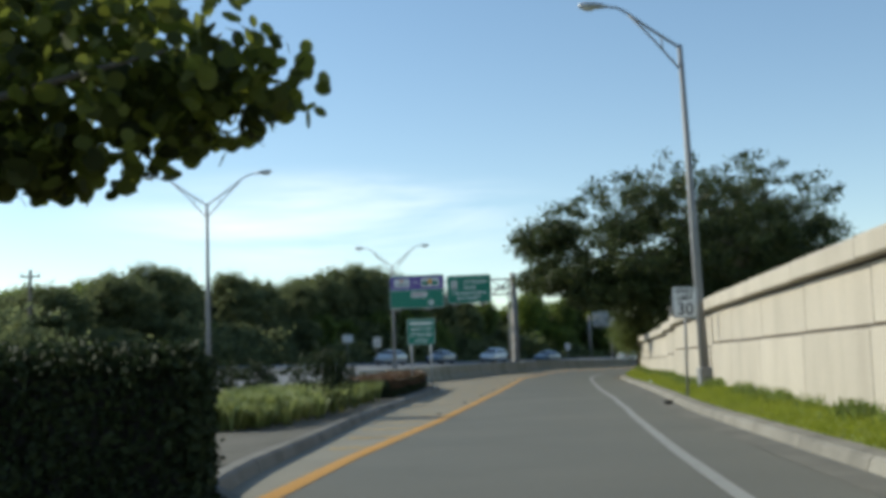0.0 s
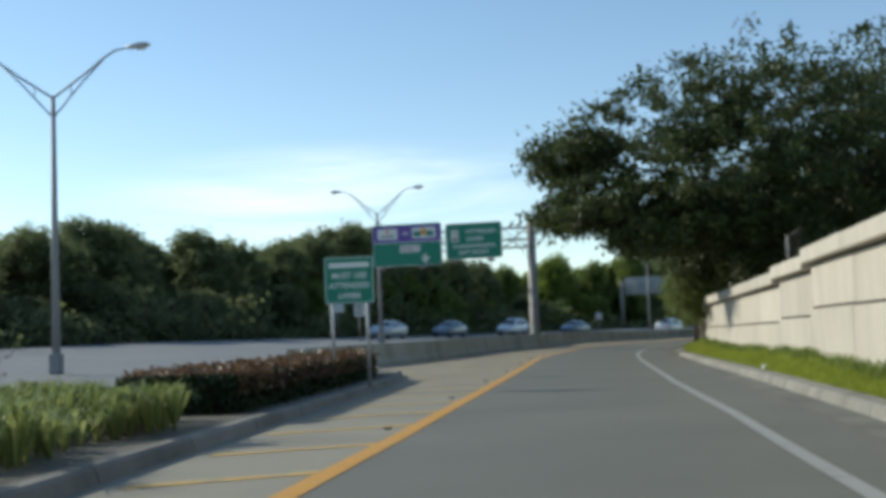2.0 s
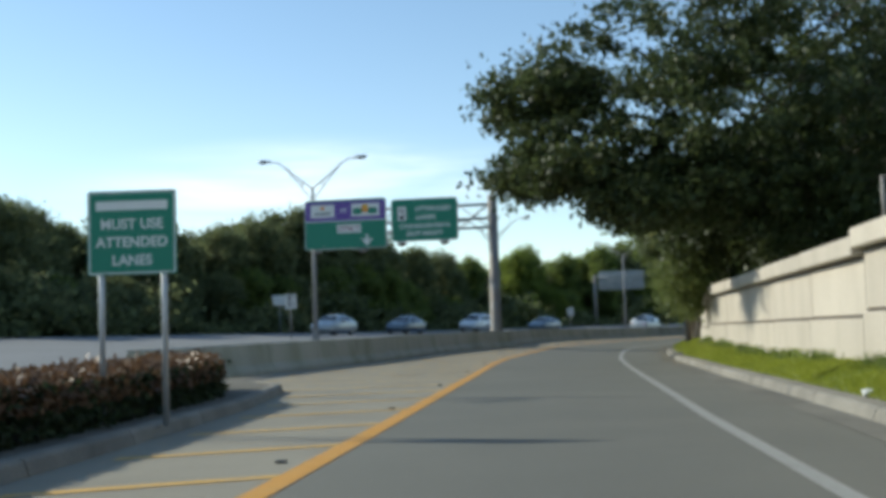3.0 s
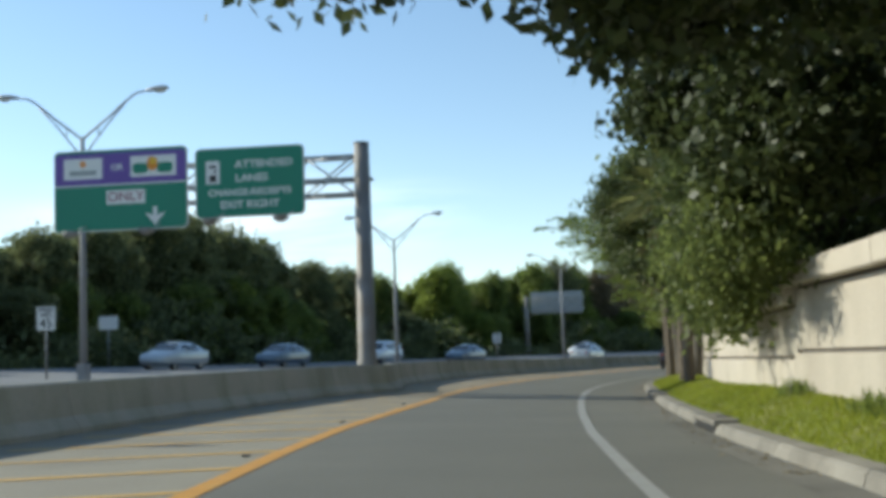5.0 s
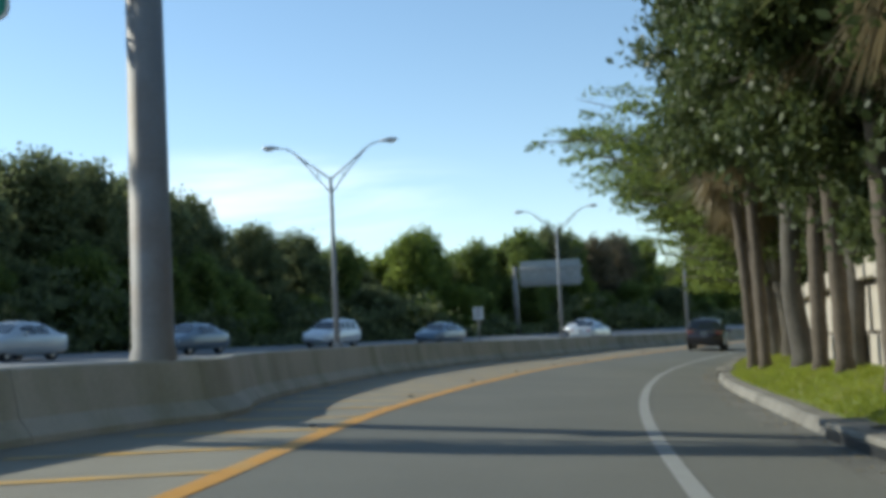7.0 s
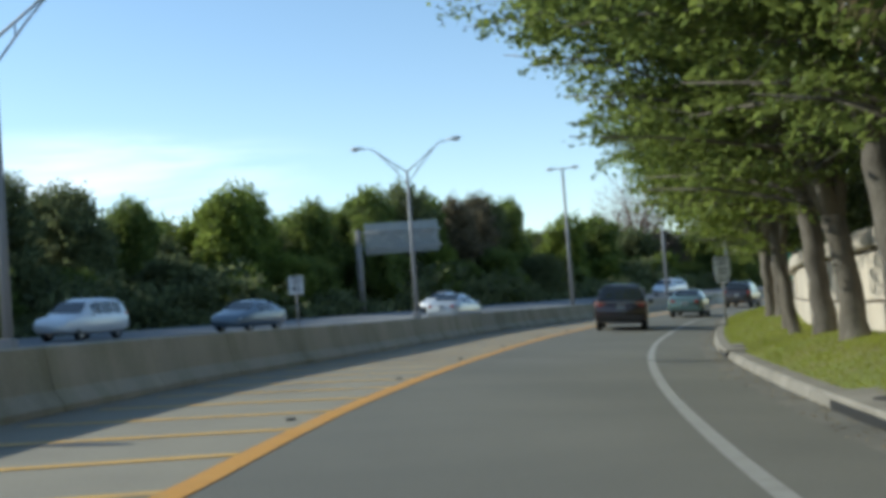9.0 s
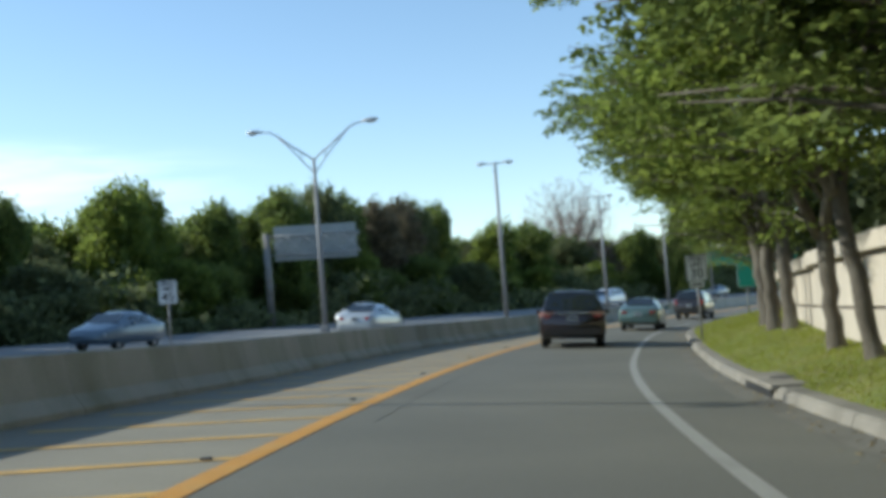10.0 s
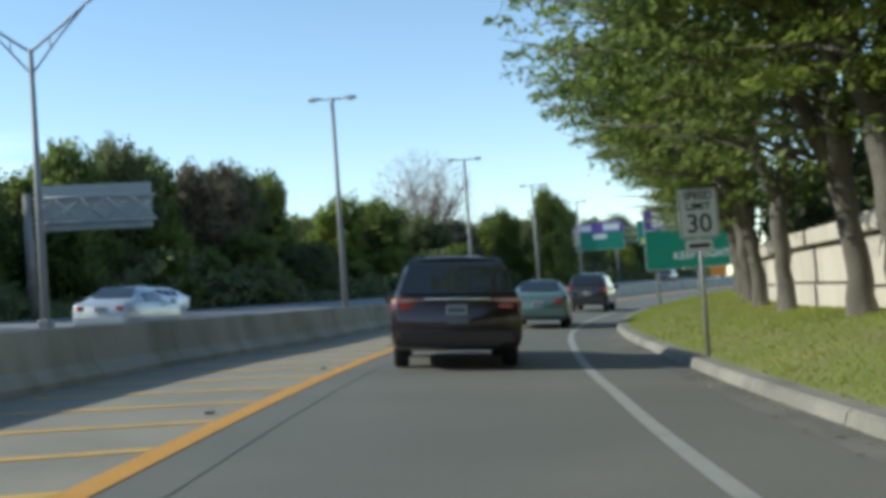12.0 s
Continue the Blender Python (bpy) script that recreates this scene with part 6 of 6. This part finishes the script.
# ---- the planted island ----
def sea_grape():
    rng = np.random.default_rng(41)
    root = holder("sea_grape_tree", pose(-3.62, 7.0, 0.1) @ Matrix.Scale(0.57, 4), "sea grape tree with round leaves leaning out over the island", "tree")
    lobes = [(1.9, -0.7, 3.78, 0.9, 0.9, 0.3), (2.1, -0.6, 5.0, 1.1, 1.2, 0.9), (3.2, -0.6, 4.64, 1.6, 1.2, 0.9), (4.1, -0.4, 4.6, 0.9, 0.8, 0.55), (2.2, -0.8, 4.05, 1.5, 1.2, 0.6), (1.0, -0.4, 5.34, 1.8, 1.5, 1.2), (-0.6, -0.4, 4.34, 1.6, 1.5, 1.2), (2.6, 0.2, 5.64, 1.5, 1.3, 0.8), (-1.2, 0.5, 5.74, 1.8, 1.6, 1.2), (0.6, -0.8, 3.92, 1.4, 1.0, 0.35)]
    cs = clump_centres(rng, lobes, 95, 0.15)
    c = np.repeat(cs, 5, 0) + rng.normal(size=(len(cs) * 5, 3)) * 0.14
    # the crown's underside rises towards the tip
    c = c[c[:, 2] > np.interp(c[:, 0], [1.5, 2.8, 3.5, 4.1, 4.6, 5.0, 5.3], [3.52, 3.58, 3.72, 3.92, 4.28, 4.34, 4.9])]
    c = c[rng.random(len(c)) > 0.26]
    n = len(c)
    u = rng.normal(size=(n, 3))
    u /= np.linalg.norm(u, axis=1, keepdims=True)
    v = np.cross(u, rng.normal(size=(n, 3)))
    v /= np.linalg.norm(v, axis=1, keepdims=True)
    r = (0.095 * rng.uniform(0.7, 1.25, n))[:, None]
    leaf = np.stack([c + r * (math.cos(k * math.tau / 9) * u + math.sin(k * math.tau / 9) * v) for k in range(9)], 1)
    ob = new("crown", polys("crown", leaf, LEAF_GRAPE))
    ob.parent = root
    bm = bmesh.new()
    tube(bm, [(-0.5, 0.4, -0.1), (-0.4, 0.3, 1.5), (-0.1, 0, 2.8), (0.5, -0.3, 3.8)], [0.16, 0.13, 0.11, 0.09], 9)
    part("trunk", bm, BARK, root, "", True)
    bm = bmesh.new()
    for cx, cy, cz, *_ in lobes:
        s = Vector((0.3, -0.2, 3.5))
        e = Vector((cx, cy, cz))
        tube(bm, [s, s.lerp(e, 0.5) + Vector((0, 0, 0.12)), e], [0.06, 0.042, 0.015], 6)
    tube(bm, [(0.2, -0.9, 3.55), (0.9, -1.3, 3.95), (1.9, -1.55, 4.30), (2.9, -1.4, 4.62), (3.7, -1.0, 4.95)], [0.07, 0.058, 0.046, 0.032, 0.014], 7)
    tube(bm, [(0.9, -1.3, 3.95), (1.1, -1.5, 4.7), (1.7, -1.4, 5.5)], [0.045, 0.036, 0.02], 7)
    part("branchwork", bm, BARK, root, "", True)


sea_grape()


def clipped_hedge(name, ys, d0, d1, height, count, size, mats, label, lift=0.13, top_mat=None, base=0.0):
    """A hedge with a leafy skin on its sides and top, over a near-black core sheet for the shade inside."""
    rng = np.random.default_rng(len(name) + int(ys[0]))
    root = holder(name, Matrix.Identity(4), label, "hedge")
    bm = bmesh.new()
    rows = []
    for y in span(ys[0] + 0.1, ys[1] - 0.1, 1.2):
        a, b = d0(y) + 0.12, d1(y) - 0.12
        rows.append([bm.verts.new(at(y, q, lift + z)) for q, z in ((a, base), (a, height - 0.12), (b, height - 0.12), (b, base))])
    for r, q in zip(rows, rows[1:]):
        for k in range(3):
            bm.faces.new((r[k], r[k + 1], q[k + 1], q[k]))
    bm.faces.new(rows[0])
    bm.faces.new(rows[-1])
    # Plain sheet without twigs; the shade between the leaves is put into its colour.
    part("core", bm, LITTER_AND_SHADE, root, "near-black sheet for the shade inside the hedge")
    for pname, mat, n, where in (("side_leaves", mats, count, "side"), ("top_leaves", top_mat or mats, count, "top")):
        cs = np.zeros((n, 3))
        for i in range(n):
            y = rng.uniform(*ys)
            a, b = d0(y), d1(y)
            if where == "top":
                d, z = rng.uniform(a, b), height + rng.normal() * 0.05
                if top_mat and rng.random() < 0.3:
                    d, z = b + rng.normal() * 0.05, height * rng.uniform(0.5, 1.0)
            else:
                z = rng.uniform(base, height)
                k = rng.random()
                if k < 0.36:
                    d = b + rng.normal() * 0.05
                elif k < 0.44:
                    d = a + rng.normal() * 0.05
                else:
                    y = (ys[0] if rng.random() < 0.5 else ys[1]) + rng.normal() * 0.05
                    d = rng.uniform(d0(y), d1(y))
            p = at(y, d, lift + z)
            cs[i] = (p.x, p.y, p.z)
        ob = new(pname, polys(pname, leaf_quads(rng, cs, size, 0.6), mat))
        ob.parent = root
        tagged(ob, "rust-brown leaf tips" if where == "top" and top_mat else "")


clipped_hedge("clipped_hedge", (7.6, 9.9), lambda y: -6.5, lambda y: -2.3 - (y - 7.6) * 0.3, 1.07, 30000, 0.036, LEAF_HEDGE, "clipped hedge with the shade of the sea grape in its leaf colour")
hedge_front = lambda y: median_d(y) - 0.62 - max(0, y - 45.8) * 0.35
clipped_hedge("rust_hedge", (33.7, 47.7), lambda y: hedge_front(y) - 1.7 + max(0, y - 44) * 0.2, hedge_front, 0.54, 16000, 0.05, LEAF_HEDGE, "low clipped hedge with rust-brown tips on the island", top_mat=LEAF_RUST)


def strap_planting():
    rng = np.random.default_rng(51)
    blades = []
    for _ in range(1150):
        y = rng.uniform(18.5, 32.7)
        far = tab(y, [18.5, 24, 34], [-6.4, -7.8, -8.5])
        near = tab(y, [18.5, 22, 26, 31, 33.5], [-4.75, -4.55, -4.65, -4.9, -5.0]) + 0.18 * math.sin(y * 2.3) + 0.1 * math.sin(y * 5.1)
        d = rng.uniform(far, near)
        p = np.array(at(y, d, 0.13))
        lush = 0.5 + 0.3 * math.sin(y * 1.9 + d * 1.3) + 0.2 * math.sin(y * 4.3 - d * 2.9)
        if rng.random() > 0.45 + 0.8 * lush:
            continue
        h = rng.uniform(0.24, 0.46) + 0.24 * lush
        for _ in range(15):
            a, out = rng.uniform(0, math.tau), rng.uniform(0.10, 0.46)
            o = np.array([math.cos(a), math.sin(a), 0])
            s = np.array([-math.sin(a), math.cos(a), 0]) * 0.014
            mid = p + o * out * 0.45 + np.array([0, 0, h * 0.85])
            tip = p + o * out * 1.15 + np.array([0, 0, h * rng.uniform(0.5, 1.05)])
            blades.append(np.stack([p - s, p + s, mid + s, mid - s]))
            blades.append(np.stack([mid - s, mid + s, tip + s * 0.2, tip - s * 0.2]))
    ob = new("strap_leaf_plants", polys("strap_leaf_plants", np.array(blades), LEAF_STRAP))
    tagged(ob, "bed of pale green strap-leaved plants on the island", "plants", kind="stuff")


strap_planting()


def shrub(x, y, r, h, seed, mat, label):
    rng = np.random.default_rng(seed)
    root = holder("shrub", on_ground(x, y, 0.1), label, "shrub", "shrubs on the island")
    cs = clump_centres(rng, [(0, 0, h * 0.5, r, r, h * 0.5), (r * 0.4, 0, h * 0.7, r * 0.6, r * 0.6, h * 0.35)], 50, 0.3)
    cs = cs[cs[:, 2] > 0.05]
    ob = new("foliage", polys("foliage", leaves_round(rng, cs, 26, 0.16, 0.06, 0.35), mat))
    ob.parent = root
    rnd = random.Random(seed)
    for _ in range(7):
        bm = bmesh.new()
        a = rnd.uniform(0, math.tau)
        tube(bm, [(0, 0, -0.05), (r * 0.3 * math.cos(a), r * 0.3 * math.sin(a), h * 0.4), (r * 0.6 * math.cos(a), r * 0.6 * math.sin(a), h * 0.8)], [0.02, 0.014, 0.006], 5)
        part("stem", bm, BARK, root, "", True)


dark_shrub = "dark wiry shrub on the island's far edge"
for i, (x, y, r, h) in enumerate(((-3.0, 25.6, 0.75, 1.38), (-6.6, 19.6, 0.9, 1.0), (-6.9, 30.5, 1.3, 1.35), (-8.6, 27.5, 1.4, 1.2), (-6.2, 34.0, 1.0, 1.15), (-10.2, 31.0, 1.5, 1.3), (-9.3, 36.0, 1.2, 1.0), (-8.3, 16.5, 1.4, 1.5), (-12.0, 34, 1.3, 1.1))):
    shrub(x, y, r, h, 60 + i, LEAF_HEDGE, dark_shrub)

# ---- verge grass and small things ----
def grass(name, y0, y1, count, mat, h, label):
    rng = np.random.default_rng(int(y0) + 90)
    y = rng.uniform(y0, y1, count)
    k = rng.random(count)
    base = np.zeros((count, 3))
    for i in range(count):
        a, b = kerb_d(y[i]) + 0.30, wall_d(y[i]) + 0.02
        p = at(y[i], a + (b - a) * k[i], verge_lift(y[i], a + (b - a) * k[i]) - 0.005)
        base[i] = (p.x, p.y, p.z)
    patch = 0.55 + 0.45 * np.sin(base[:, 0] * 2.1 + np.sin(base[:, 1] * 1.3) * 2) * np.sin(base[:, 1] * 0.9)
    hh = (h * rng.uniform(0.5, 1.2, count) * (0.6 + 0.6 * patch))[:, None]
    a = rng.uniform(0, math.tau, count)
    side = np.stack([np.cos(a), np.sin(a), 0 * a], 1) * 0.009
    lean = np.stack([rng.normal(size=count), rng.normal(size=count), np.zeros(count)], 1) * hh * 0.42
    up = np.concatenate([np.zeros((count, 2)), hh], 1)
    v = np.stack([base - side, base + side, base + up + lean + side * 0.25, base + up + lean - side * 0.25], 1)
    ob = new(name, polys(name, v, mat))
    tagged(ob, label, "grass", kind="stuff")


grass("verge_grass", 4, 60, 76000, GRASS, 0.065, "bright sunlit grass on the verge")
grass("verge_grass", 60, 100, 46000, GRASS, 0.055, "sunlit grass on the verge")
grass("verge_grass", 100, 165, 60000, GRASS, 0.036, "short grass on the verge under the trees")
grass("dry_verge_grass", 96, 165, 16000, GRASS_DRY, 0.035, "dry straw-coloured grass and litter under the trees")


def clod(y, d, s, label):
    bm = bmesh.new()
    bmesh.ops.create_icosphere(bm, subdivisions=2, radius=s)
    rnd = random.Random(int(y * 10))
    for v in bm.verts:
        v.co *= rnd.uniform(0.7, 1.2)
        v.co.z = v.co.z * 0.6 + s * 0.45
    ob = part("debris", bm, LITTER_AND_SHADE)
    ob.matrix_world = Matrix.Translation(at(y, d, 0.0))
    tagged(ob, label, "debris")


clod(27.9, 2.78, 0.11, "dark crumpled debris lying against the kerb")


def fallen_leaves():
    rng = np.random.default_rng(3)
    c = []
    for _ in range(2600):
        y = rng.uniform(60, 150)
        d = kerb_d(y) - abs(rng.normal()) * 0.22 if rng.random() < 0.45 else rng.uniform(kerb_d(y) + 0.3, wall_d(y))
        p = at(y, d, 0.012 if d < kerb_d(y) else verge_lift(y, d) + 0.045)
        c.append((p.x, p.y, p.z))
    v = leaf_quads(rng, np.array(c), 0.04)
    v[:, :, 2] = np.array(c)[:, None, 2] + (v[:, :, 2] - np.array(c)[:, None, 2]) * 0.25
    ob = new("fallen_leaves", polys("fallen_leaves", v, FROND_DEAD))
    tagged(ob, "dry brown fallen leaves in the gutter and on the verge", "leaves", kind="stuff")


fallen_leaves()


def weeds():
    """Rank tufts of weeds along the wall's foot."""
    rng = np.random.default_rng(23)
    blades = []
    for _ in range(70):
        y0 = rng.uniform(8, 66)
        n = int(rng.uniform(40, 130))
        for _ in range(n):
            y = y0 + rng.normal() * 0.35
            d = wall_d(y) - abs(rng.normal()) * 0.16 - 0.03
            p = np.array(at(y, d, verge_lift(y, d) - 0.01))
            h = rng.uniform(0.08, 0.26)
            a = rng.uniform(0, math.tau)
            s = np.array([math.cos(a), math.sin(a), 0]) * 0.016
            tip = p + np.array([rng.normal() * h * 0.4, rng.normal() * h * 0.4, h])
            blades.append(np.stack([p - s * 0.4, p + s * 0.4, (p + tip) / 2 + s, tip]))
    ob = new("weeds", polys("weeds", np.array(blades), LEAF_MID))
    tagged(ob, "dark green weeds along the foot of the wall", "weeds", kind="stuff")


weeds()


def paper_litter(y, d):
    rnd = random.Random(4)
    bm = bmesh.new()
    bmesh.ops.create_icosphere(bm, subdivisions=2, radius=0.07)
    for v in bm.verts:
        v.co *= rnd.uniform(0.7, 1.25)
        v.co.z = v.co.z * 0.7 + 0.04
    ob = part("paper_litter", bm, SIGN_WHITE)
    ob.matrix_world = Matrix.Translation(at(y, d, verge_lift(y, d)))
    tagged(ob, "crumpled white paper lying on the grass verge", "litter")


paper_litter(42.5, 3.15)
